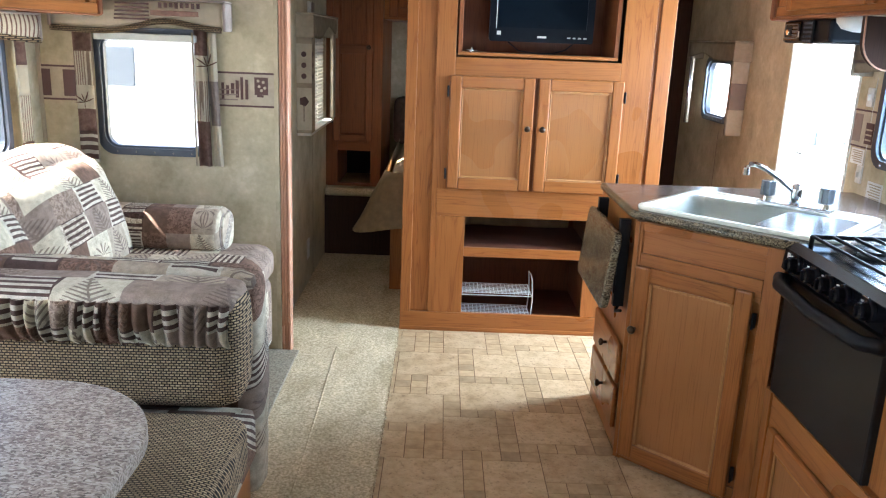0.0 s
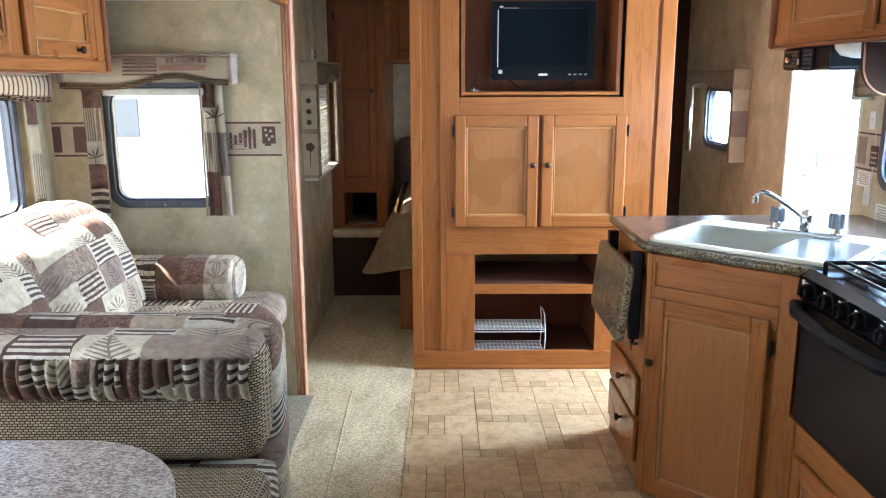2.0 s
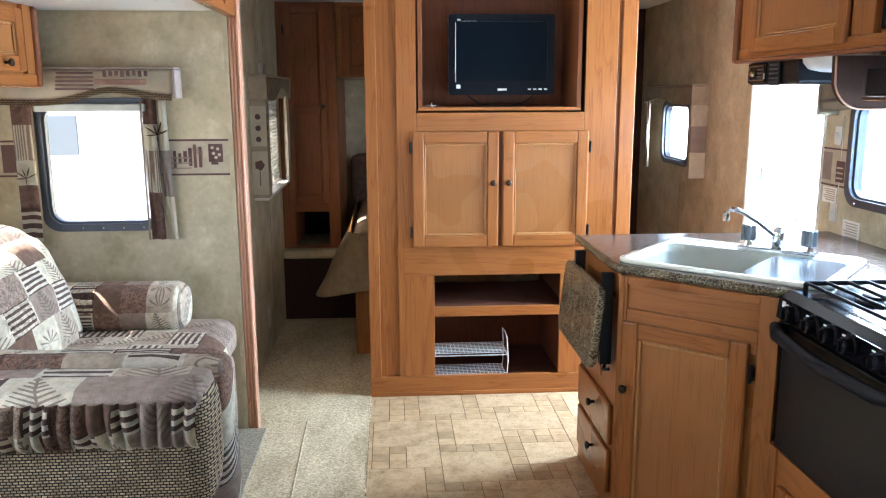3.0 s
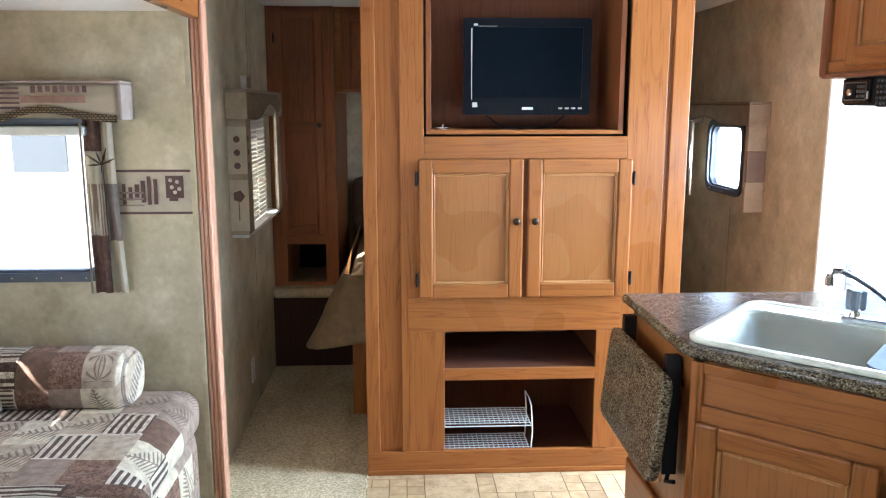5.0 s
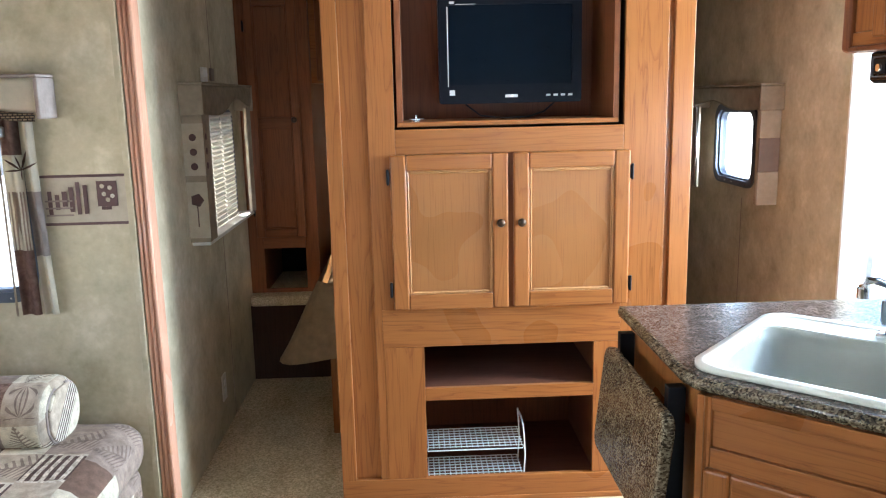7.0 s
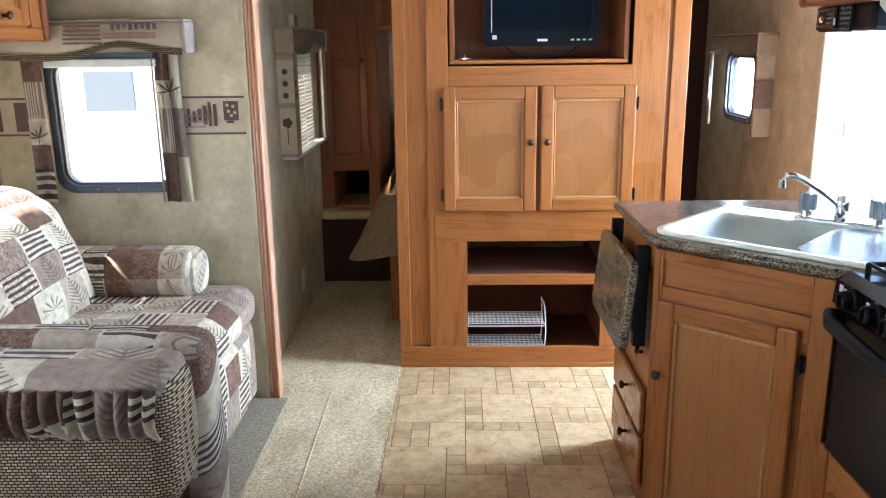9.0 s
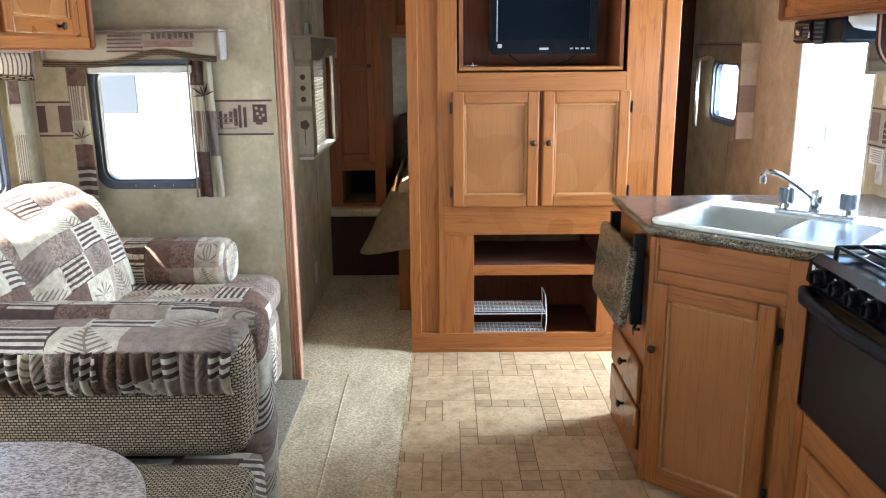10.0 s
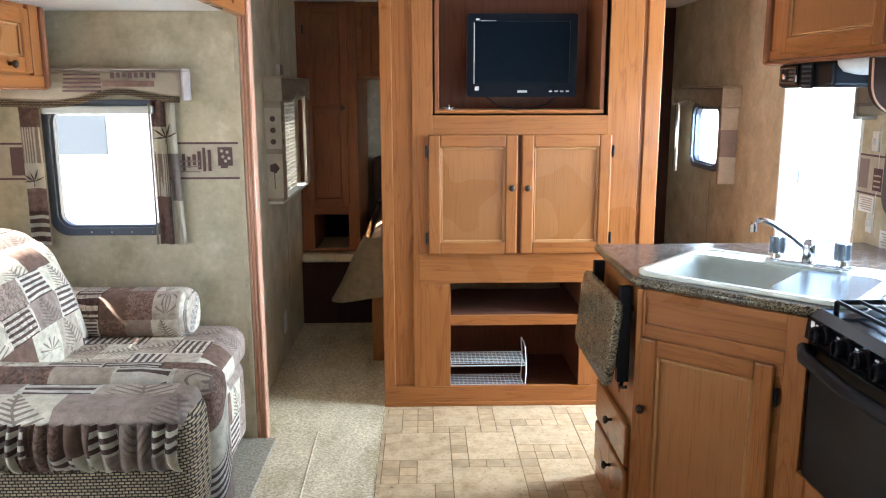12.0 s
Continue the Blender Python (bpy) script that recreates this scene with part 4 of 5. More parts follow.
patch_curtain(vA, pA, -0.892, -0.838, 0.0, 0.872, 1.46, 0.03, 2.5, ((0.0, 0.33, cloth_brown), (0.33, 0.62, cloth_stripe), (0.62, 0.80, cloth_cream), (0.80, 1.0, cloth_brown)))
patch_curtain(vA, pA, -0.8375, -0.800, 0.012, 0.872, 1.46, 0.03, 2.5, ((0.0, 0.30, cloth_cream), (0.30, 0.62, cloth_taupe), (0.62, 1.0, cloth_cream)))
sprig(vA, pA, -0.838, 1.30, 0.047, 0.06)
for k in range(8):
    part("print_bar", box(-1.007 + 0.0222 * k, -0.994 + 0.0222 * k, EY - 0.122, EY - 0.1195, 1.527 + 0.002 * (k % 3), 1.549), border_dark, vA)
part("print_patch", box(-1.04, -0.845, EY - 0.122, EY - 0.1195, 1.497, 1.518), cloth_brown, vA)
for k in range(5):
    part("print_bar", box(-1.19 + 0.002 * k, -1.045, EY - 0.122, EY - 0.1195, 1.478 + 0.015 * k, 1.485 + 0.015 * k), border_dark, vA)
part("shade", box(-1.312, -0.885, EY - 0.052, EY - 0.014, 1.393, 1.424, 0.006), shade_m, vA, "rolled pale shade")
vS = thing("window_valance", (SX, 2.8, 0.86), "patchwork fabric valance with matching side curtains above the sofa", "curtain")
pS = lambda u, d, z: (SX + d, u, z)
valance_box(vS, pS, 2.2, 3.42, 1.385, 1.478, 0.09, cloth_bars_x, 0.02, cloth_taupe)
part("piped_edge", cloth(lambda u, v: (SX + 0.098 + 0.003 * v, 2.2 + 1.22 * u, hem(1.387, 0.02, u) - 0.022 * v), 40, 3, 0.008), tweed_back, vS, "woven wavy edging", True)
patch_curtain(vS, pS, 3.30, 3.385, 0.0, 0.87, 1.40, 0.04, 0.4, ((0.0, 0.2, cloth_brown), (0.2, 0.55, cloth_stripe), (0.55, 0.78, cloth_cream), (0.78, 1.0, cloth_brown)))
patch_curtain(vS, pS, 2.24, 2.36, 0.0, 0.87, 1.40, 0.04, 1.4, ((0.0, 0.3, cloth_stripe), (0.3, 0.6, cloth_cream), (0.6, 1.0, cloth_brown)))

bord = tagged(thing("wall_border", (-1.05, EY, 1.14), "wallpaper border with brown squares and bamboo figures", "trim"), kind="structure")
for a, c in ((SX, -1.34), (-0.86, -0.567)):
    part("band", box(a, c, EY - 0.0025, EY - 0.0005, 1.132, 1.280), border_tan, bord)
    for z in (1.132, 1.272):
        part("edge_line", box(a, c, EY - 0.004, EY - 0.0026, z, z + 0.008), border_dark, bord)
for x0, x1, z0, z1, mm in ((-1.47, -1.385, 1.150, 1.262, border_dark), (-1.572, -1.525, 1.150, 1.262, border_dark), (-0.650, -0.592, 1.186, 1.260, border_dark)):
    part("square", box(x0, x1, EY - 0.005, EY - 0.0027, z0, z1), mm, bord)
for x, z in ((-0.634, 1.245), (-0.612, 1.240), (-0.630, 1.222), (-0.606, 1.216), (-0.620, 1.205)):
    part("block_spot", lathe([(0.007, 0), (0.005, 0.0015)], (x, EY - 0.0052, z), "-y", 7), border_tan, bord)
part("block_tab", box(-0.640, -0.612, EY - 0.005, EY - 0.0027, 1.176, 1.1855), border_dark, bord)
canes = random.Random(8)
for k in range(6):
    x = -0.792 + 0.0205 * k
    low, high = 1.158 + canes.uniform(0.0, 0.03), 1.222 + 0.007 * k + canes.uniform(-0.008, 0.012)
    part("bamboo", box(x, x + canes.uniform(0.011, 0.016), EY - 0.0065, EY - 0.0052, low, high), border_dark, bord)
for k in range(3):
    part("bamboo_bar", box(-0.80, -0.722, EY - 0.0082, EY - 0.0068, 1.160 + 0.021 * k, 1.165 + 0.021 * k), border_mid, bord)
part("corner_seam", box(SX + 0.0005, SX + 0.014, EY - 0.012, EY - 0.0005, 0.5, SLIDE_TOP), border_tan, bord, "narrow corner strip")

bord2 = tagged(thing("wall_border", (RX, 3.27, 1.14), "wallpaper border with brown squares beside the entry door", "trim"), kind="structure")
part("band", box(RX - 0.0025, RX - 0.0005, 3.192, 3.37, 1.093, 1.243), border_tan, bord2)
for z in (1.093, 1.236):
    part("edge_line", box(RX - 0.004, RX - 0.0026, 3.192, 3.37, z, z + 0.007), border_dark, bord2)
part("square", box(RX - 0.005, RX - 0.0027, 3.305, 3.366, 1.115, 1.225), border_mid, bord2)
part("square", box(RX - 0.005, RX - 0.0027, 3.212, 3.268, 1.112, 1.195), border_dark, bord2)
for k in range(3):
    part("bamboo_bar", box(RX - 0.0064, RX - 0.0052, 3.218, 3.262, 1.125 + 0.02 * k, 1.131 + 0.02 * k), border_tan, bord2)

# ---- hallway and bedroom ----
vH = thing("window_valance", (HX, 4.80, 0.92), "plain taupe fabric valance and side panels on a hallway window", "curtain")
pH = lambda u, d, z: (HX + d, u, z)
valance_box(vH, pH, 4.335, 5.27, 1.435, 1.545, 0.085, valance_tan, 0.05)
for y0, y1, x in ((4.335, 4.35, 0.002), (5.25, 5.265, 0.05)):
    part("side_return", box(HX + x, HX + 0.083, y0, y1, 0.937, 1.45, 0.003), valance_tan, vH)
for y0, y1 in ((4.352, 4.45), (5.18, 5.249)):
    part("side_panel", box(HX + 0.066, HX + 0.082, y0, y1, 0.937, 1.45, 0.004), valance_tan, vH)
part("upper_band", box(HX + 0.003, HX + 0.084, 4.331, 4.334, 1.20, 1.40), border_tan, vH)
part("lower_band", box(HX + 0.003, HX + 0.084, 4.331, 4.334, 0.955, 1.175), border_tan, vH)
part("sill_bar", box(HX + 0.001, HX + 0.075, 4.36, 5.245, 0.920, 0.936, 0.003), plastic_white, vH)
for k in range(3):
    part("printed_dot", lathe([(0.014, 0), (0.011, 0.0015)], (HX + 0.042, 4.3308, 1.235 + 0.056 * k), "-y", 12), border_dark, vH)
    part("printed_dot", lathe([(0.014, 0), (0.011, 0.0015)], (HX + 0.0822, 4.375, 1.235 + 0.056 * k), "x", 12), border_dark, vH)
part("printed_stem", box(HX + 0.040, HX + 0.044, 4.329, 4.3308, 1.0, 1.09), border_dark, vH)
part("printed_leaf", lathe([(0.027, 0), (0.018, 0.0015)], (HX + 0.042, 4.3308, 1.105), "-y", 5), border_dark, vH)
blind = thing("window_blind", (HX, 4.80, 0.94), "white pleated shade letting in points of daylight", "blind")
pleats = 24
for y0, y1 in ((4.455, 4.63), (4.652, 4.83), (4.852, 5.06)):
    prof_ = [(HX + 0.03 + 0.008 * (k % 2), 0.94 + 0.49 * k / (2 * pleats)) for k in range(2 * pleats + 1)]
    outline = prof_ + [(x - 0.0025, z) for x, z in reversed(prof_)]
    sh = bmesh.new()
    f = sh.faces.new([sh.verts.new((x, y0, z)) for x, z in outline])
    ext = bmesh.ops.extrude_face_region(sh, geom=[f])
    bmesh.ops.translate(sh, verts=[g for g in ext["geom"] if isinstance(g, bmesh.types.BMVert)], vec=(0, y1 - y0, 0))
    part("shade_panel", sh, blind_m, blind)
for y in (4.641, 4.841):
    for k in range(pleats):
        part("cord_tab", box(HX + 0.031, HX + 0.034, y - 0.0105, y + 0.0105, 0.942 + 0.0204 * k, 0.955 + 0.0204 * k), blind_m, blind)

ward = thing("wardrobe", (-0.37, 5.6, 0.45), "tall oak wardrobe with one long door over an open cubby", "wardrobe")
WF = 5.414
# oak wardrobe built in darker cherry, so the hall's shade sits in its colour
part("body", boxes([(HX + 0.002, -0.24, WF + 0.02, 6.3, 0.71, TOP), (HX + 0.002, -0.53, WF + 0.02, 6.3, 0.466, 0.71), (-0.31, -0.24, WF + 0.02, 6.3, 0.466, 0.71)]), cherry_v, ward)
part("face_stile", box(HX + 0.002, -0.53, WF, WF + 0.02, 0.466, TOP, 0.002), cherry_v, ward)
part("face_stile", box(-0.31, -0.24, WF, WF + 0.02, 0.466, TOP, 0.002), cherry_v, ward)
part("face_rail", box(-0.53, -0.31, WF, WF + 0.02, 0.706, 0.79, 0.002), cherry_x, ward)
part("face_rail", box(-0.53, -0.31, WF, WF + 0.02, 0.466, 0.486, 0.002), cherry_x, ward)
# black sheet paints the deep shade inside the open cubby
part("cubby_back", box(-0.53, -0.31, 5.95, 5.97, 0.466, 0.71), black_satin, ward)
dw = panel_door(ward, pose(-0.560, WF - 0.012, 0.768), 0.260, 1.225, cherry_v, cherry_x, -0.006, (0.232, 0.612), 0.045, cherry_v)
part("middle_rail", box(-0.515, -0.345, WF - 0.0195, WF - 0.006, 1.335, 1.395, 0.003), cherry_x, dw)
step = thing("bench_step", (-0.37, 5.5, 0), "dark wooden step box topped with carpet", "step")
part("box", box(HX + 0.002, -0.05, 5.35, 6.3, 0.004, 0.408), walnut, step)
part("carpet_top", box(HX + 0.002, -0.05, 5.325, 6.3, 0.409, 0.464, 0.02, 3), carpet, step)
ocab = thing("overhead_cabinet", (0.3, 5.8, 1.56), "oak overhead cabinet above the bed", "cabinet")
part("body", box(-0.237, 1.3, WF + 0.03, 6.3, 1.562, TOP), oak_x, ocab)
# door in the same darker cherry, shaded by colour like the wardrobe
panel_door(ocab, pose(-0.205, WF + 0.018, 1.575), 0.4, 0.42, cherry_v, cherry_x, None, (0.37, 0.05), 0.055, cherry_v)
bed = thing("bed", (0.6, 5.4, 0), "bed with a tan satin bedspread and brown padded headboard", "bed")
part("platform", box(-0.115, 1.2, 4.60, 6.3, 0.004, 0.42), oak_v, bed)
part("mattress", puffy(-0.135, 1.22, 4.56, 6.3, 0.42, 0.70, 0.07, 0.01), spread, bed, "", True)


def drape(u, v):
    """Bedspread edge from the head along the side, round the corner and along the foot."""
    s_ = u * 2.7
    if s_ < 1.55:
        x, y, nx, ny = -0.13, 6.15 - s_, -1.0, 0.0
    elif s_ < 1.75:
        a = (s_ - 1.55) / 0.2 * math.pi / 2
        x, y, nx, ny = -0.05 - 0.08 * math.cos(a), 4.60 - 0.08 * math.sin(a), -math.cos(a), -math.sin(a)
    else:
        x, y, nx, ny = -0.05 + (s_ - 1.75), 4.52, 0.0, -1.0
    corner = math.exp(-((s_ - 1.55) / 0.28) ** 2)
    out = 0.02 + v * (0.05 + 0.13 * corner) + 0.030 * v * math.sin(s_ * 24 + 2 * v) * (0.6 + 0.4 * math.sin(s_ * 7)) + 0.05 * v * noise.noise(Vector((s_ * 5, v, 0)))
    return (x + nx * out, y + ny * out * 0.6, 0.715 - (0.28 + 0.06 * corner) * v + 0.03 * noise.noise(Vector((s_ * 6, 4, v))) * v)


part("bedspread", cloth(drape, 110, 14, 0.01), spread, bed, "tan satin bedspread", True)
part("headboard", puffy(-0.20, 1.2, 6.16, 6.29, 0.66, 1.02, 0.05, 0.01), dark_fabric, bed, "brown padded headboard", True)
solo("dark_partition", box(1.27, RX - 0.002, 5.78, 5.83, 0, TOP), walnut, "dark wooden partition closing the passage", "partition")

# ---- kitchen ----
CX, CY = 0.842, 2.722
Q = Vector((1.213, 2.380))
counter = thing("countertop", (1.3, 2.9, 0.87), "speckled brown laminate countertop with a rounded edge", "countertop")
plan = [(0.832, 3.286), (0.832, 2.778), (0.842, 2.737), (1.206, 2.382), (1.234, 2.372), (RX - 0.002, 2.372), (RX - 0.002, 3.286)]
base = thing("sink_cabinet", (1.3, 2.9, 0), "angled oak sink cabinet with one door and side drawers", "cabinet")
side_place = pose(CX, 3.22, 0, 0, 0, -90)
part("side_face", box(CX, CX + 0.018, 2.70, 3.22, 0.004, 0.8805), oak_v, base)
part("end_face", box(CX, RX - 0.003, 3.22, 3.24, 0.004, 0.8805), oak_v, base)
ang = math.degrees(math.atan2(Q.y - CY, Q.x - CX))
L = math.hypot(Q.x - CX, Q.y - CY)
diag = pose(CX, CY, 0, 0, 0, ang)
part("diagonal_face", turned(box(0.003, L, 0.0, 0.018, 0.004, 0.8805), diag), oak_v, base)
part("corner_post", turned(box(-0.004, 0.026, -0.012, 0.0, 0.0, 0.8805, 0.002), diag), oak_v, base)
part("end_stile", turned(box(L - 0.06, L - 0.002, -0.0115, 0.0, 0.0, 0.8805, 0.002), diag), oak_v, base)
part("false_front", turned(box(0.026, L - 0.06, -0.002, 0.0, 0.775, 0.853), diag), oak_d, base)
part("top_rail", turned(box(0.0265, L - 0.0605, -0.012, 0.0, 0.853, 0.880, 0.002), diag), oak_d, base)
part("front_rail", turned(box(0.0265, L - 0.0605, -0.012, 0.0, 0.70, 0.774, 0.002), diag), oak_d, base)
part("toe_rail", turned(box(0.0265, L - 0.0605, -0.012, 0.0, 0.004, 0.06, 0.002), diag), oak_d, base)
panel_door(base, diag @ pose(0.020, -0.022, 0.022), 0.404, 0.712, oak_v, oak_d, 0.414, (0.020, 0.488))
for z0, h in ((0.262, 0.148), (0.085, 0.160)):
    drw = part("drawer", turned(box(0.02, 0.455, -0.018, -0.001, z0, z0 + h, 0.006), side_place), oak_y, base)
    k = lathe([(0.006, 0), (0.005, 0.012), (0.013, 0.017), (0.015, 0.023), (0.011, 0.029), (0.003, 0.031)], (0.27, -0.018, z0 + h * 0.6), "-y", 14)
    part("knob", turned(k, side_place), bronze, drw, "dark bronze knob", True)

flap = thing("fold_down_leaf", (0.78, 3.0, 0.5), "speckled laminate counter leaf folded down on black brackets", "counter leaf")
leaf_m = pose(0.762, 2.955, 0.697, 0, 6.3, 0)
lf = prism(arc_outline(-0.138, 0.138, -0.25, 0.25, 0.035, 5), -0.014, 0.014, 0.008)
part("leaf", turned(lf, leaf_m @ pose(0, 0, 0, 0, 90, 0)), laminate, flap)
for y in (2.80, 3.19):
    part("bracket", boxes([(0.796, 0.834, y - 0.014, y + 0.014, 0.55, 0.868), (0.790, 0.797, y - 0.02, y + 0.02, 0.60, 0.82)], 0.002), black_satin, flap, "black steel bracket")
    part("brace", tube([(0.82, y, 0.56), (0.806, y - 0.02, 0.535), (0.818, y - 0.045, 0.545)], 0.006), black_satin, flap)

# sink set square to the diagonal
SA = ang
sink_c = Vector((1.248, 2.746))
sm = pose(sink_c.x, sink_c.y, 0.91, 0, 0, SA)
sink = thing("kitchen_sink", (sink_c.x, sink_c.y, 0.91), "off-white double-bowl kitchen sink set into the counter", "sink")
SW, SD = 0.334, 0.258


def smp(u, v, d):
    return sm @ Vector((u, v, d))


hole = [tuple((sm @ Vector((x, y, 0))).xy) for x, y in arc_outline(-SW + 0.03, SW - 0.03, -SD + 0.03, SD - 0.03, 0.05)]
# countertop with the sink cut out


def counter_mesh(z=0.91):
    bm = bmesh.new()
    outer = [bm.verts.new((x, y, z)) for x, y in plan]
    inner = [bm.verts.new((x, y, z)) for x, y in hole]
    es = [bm.edges.new((a, b)) for loop in (outer, inner) for a, b in zip(loop, loop[1:] + loop[:1])]
    bmesh.ops.triangle_fill(bm, use_beauty=True, use_dissolve=False, edges=es)
    return bm


part("top", counter_mesh(), worktop_m, counter)
part("underside", counter_mesh(0.8815), laminate, counter)
lip = bmesh.new()
prof = [(0.0, 0.91), (-0.008, 0.9085), (-0.014, 0.903), (-0.016, 0.8955), (-0.014, 0.888), (-0.008, 0.8825), (0.012, 0.881)]
rim_pts = plan[:5]
rows_ = []
for i, (x, y) in enumerate(rim_pts):
    p0, p1 = Vector(rim_pts[max(0, i - 1)]), Vector(rim_pts[min(len(rim_pts) - 1, i + 1)])
    d = (p1 - p0).normalized()
    nrm = Vector((d.y, -d.x))
    if nrm.dot(Vector((-1, -1))) < 0:
        nrm = -nrm
    rows_.append([lip.verts.new((x - nrm.x * o, y - nrm.y * o, z)) for o, z in [(a * 1.0, b) for a, b in prof]])
for a, c in zip(rows_, rows_[1:]):
    for k in range(len(prof) - 1):
        lip.faces.new((a[k], a[k + 1], c[k + 1], c[k]))
part("rounded_edge", lip, laminate, counter, "", True)
part("back_edge", box(0.822, RX - 0.002, 3.286, 3.294, 0.881, 0.909), laminate, counter)

o1 = arc_outline(-SW, SW, -SD, SD, 0.06, 6)
i1 = arc_outline(-SW + 0.028, SW - 0.028, -SD + 0.028, SD - 0.028, 0.05, 6)
rim = ring(o1, i1, 0.001, 0.012, smp)
part("rim", rim, sink_white, sink, "", True)
u0, u1, dep = -SW + 0.03, SW - 0.03, 0.15
bowl = bmesh.new()
loops = []
for inset, d in ((0, 0.006), (0.010, -0.02), (0.022, -dep + 0.03), (0.034, -dep + 0.008), (0.06, -dep)):
    loops.append([bowl.verts.new(smp(u, v, d)) for u, v in arc_outline(u0 + inset, u1 - inset, -SD + 0.03 + inset, SD - 0.118 - inset, 0.05, 8)])
for a, c in zip(loops, loops[1:]):
    for k in range(len(a)):
        bowl.faces.new((a[k], a[(k + 1) % len(a)], c[(k + 1) % len(c)], c[k]))
bowl.faces.new(loops[-1])
bmesh.ops.solidify(bowl, geom=bowl.faces, thickness=0.004)
part("bowl", bowl, sink_white, sink, "", True)
part("deck", ring(arc_outline(-SW + 0.027, SW - 0.027, -SD + 0.027, SD - 0.027, 0.05, 8), arc_outline(u0 - 0.001, u1 + 0.001, -SD + 0.029, SD - 0.117, 0.05, 8), -0.004, 0.009, smp), sink_white, sink)
cover = thing("sink_cover", (1.36, 2.66, 0.91), "smooth grey-brown board laid over one sink bowl", "cutting board")
part("board", turned(prism(arc_outline(0.068, SW - 0.034, -SD + 0.034, SD - 0.124, 0.05, 8), 0.002, 0.0105, 0.002), sm), cover_m, cover)

fau = thing("faucet", (sink_c.x, sink_c.y, 0.92), "chrome two-handle kitchen faucet with clear knobs", "faucet")
FU, FV = 0.062, 0.172
part("base_plate", turned(box(FU - 0.13, FU + 0.13, FV - 0.024, FV + 0.024, 0.010, 0.026, 0.006), sm), chrome, fau)
for u in (FU - 0.1, FU + 0.1):
    stem = turned(lathe([(0.015, 0), (0.013, 0.010), (0.012, 0.020)], (u, FV, 0.026), "z", 12), sm)
    part("stem", stem, chrome, fau)
    star = [(u + (0.0255 if k % 2 else 0.0205) * math.cos(math.pi * k / 9), FV + (0.0255 if k % 2 else 0.0205) * math.sin(math.pi * k / 9)) for k in range(18)]
    part("handle", turned(prism(star, 0.044, 0.098, 0.004, 2), sm), acrylic, fau, "clear fluted knob")
part("post", turned(lathe([(0.02, 0), (0.018, 0.03), (0.019, 0.05), (0.016, 0.07), (0.006, 0.074)], (FU, FV, 0.026), "z", 14), sm), chrome, fau, "", True)
part("spout", turned(tube([(FU, FV, 0.06), (FU - 0.02, FV - 0.014, 0.082), (FU - 0.055, FV - 0.04, 0.116), (FU - 0.095, FV - 0.07, 0.147), (FU - 0.120, FV - 0.09, 0.160), (FU - 0.136, FV - 0.102, 0.160), (FU - 0.143, FV - 0.106, 0.150), (FU - 0.144, FV - 0.107, 0.130)], 0.0088, 10), sm), chrome, fau, "", True)
part("aerator", turned(lathe([(0.0115, 0), (0.0115, 0.022), (0.009, 0.025)], (FU - 0.144, FV - 0.107, 0.122), "z", 12), sm), chrome, fau)

# stove
SY0, SY1 = 1.80, 2.364
stove = thing("gas_stove", (1.5, 2.08, 0.45), "black built-in gas range with oven door and grate", "stove")
part("cooktop", box(1.222, RX - 0.01, SY0, SY1, 0.888, 0.910, 0.004), black_gloss, stove)
cp = bmesh.new()
vs = [cp.verts.new(p) for y in (SY0, SY1) for p in ((1.222, y, 0.909), (1.192, y, 0.893), (1.186, y, 0.832), (1.222, y, 0.832))]
for f in ((0, 1, 2, 3), (4, 5, 6, 7), (0, 1, 5, 4), (1, 2, 6, 5), (2, 3, 7, 6), (3, 0, 4, 7)):
    cp.faces.new([vs[i] for i in f])
part("control_panel", cp, black_gloss, stove)
for y in (2.268, 2.16, 2.075, 1.99, 1.868):
    kn = lathe([(0.029, 0), (0.028, 0.007), (0.023, 0.010), (0.022, 0.026), (0.019, 0.031), (0.010, 0.033)], (1.189, y, 0.866), "-x", 24)
    box(1.149, 1.160, y - 0.004, y + 0.004, 0.851, 0.881, 0.003, bm=kn)
    part("knob", kn, black_gloss, stove, "", False)
    part("dial_mark", box(1.1865, 1.1890, y + 0.032, y + 0.044, 0.878, 0.882), plastic_white, stove)
part("chrome_strip", box(1.1905, 1.1925, 1.885, 2.00, 0.8905, 0.8925), chrome, stove)
part("emblem", box(1.1865, 1.1890, 2.318, 2.336, 0.868, 0.886, 0.001), plastic_white, stove)
part("oven_body", box(1.222, RX - 0.02, SY0 + 0.01, SY1 - 0.01, 0.46, 0.887), black_satin, stove)
part("oven_door", box(1.197, 1.221, SY0 - 0.008, SY1 - 0.022, 0.448, 0.815, 0.005), oven_black, stove)
hd = bmesh.new()
tube([(1.198, SY1 - 0.035, 0.800), (1.172, SY1 - 0.031, 0.808), (1.154, SY1 - 0.075, 0.800), (1.147, (SY0 + SY1) / 2 - 0.02, 0.793), (1.154, SY0 + 0.03, 0.800), (1.172, SY0 - 0.01, 0.808), (1.198, SY0 - 0.006, 0.800)], 0.019, 10, hd)
part("handle", hd, black_satin, stove, "", True)
grate = bmesh.new()
for y in (SY0 + 0.03, SY1 - 0.03):
    tube([(1.25, y, 0.935), (1.78, y, 0.935)], 0.007, 6, grate)
for k in range(10):
    x = 1.25 + 0.53 * k / 9
    tube([(x, SY0 + 0.03, 0.937), (x, SY1 - 0.03, 0.937)], 0.005, 6, grate)
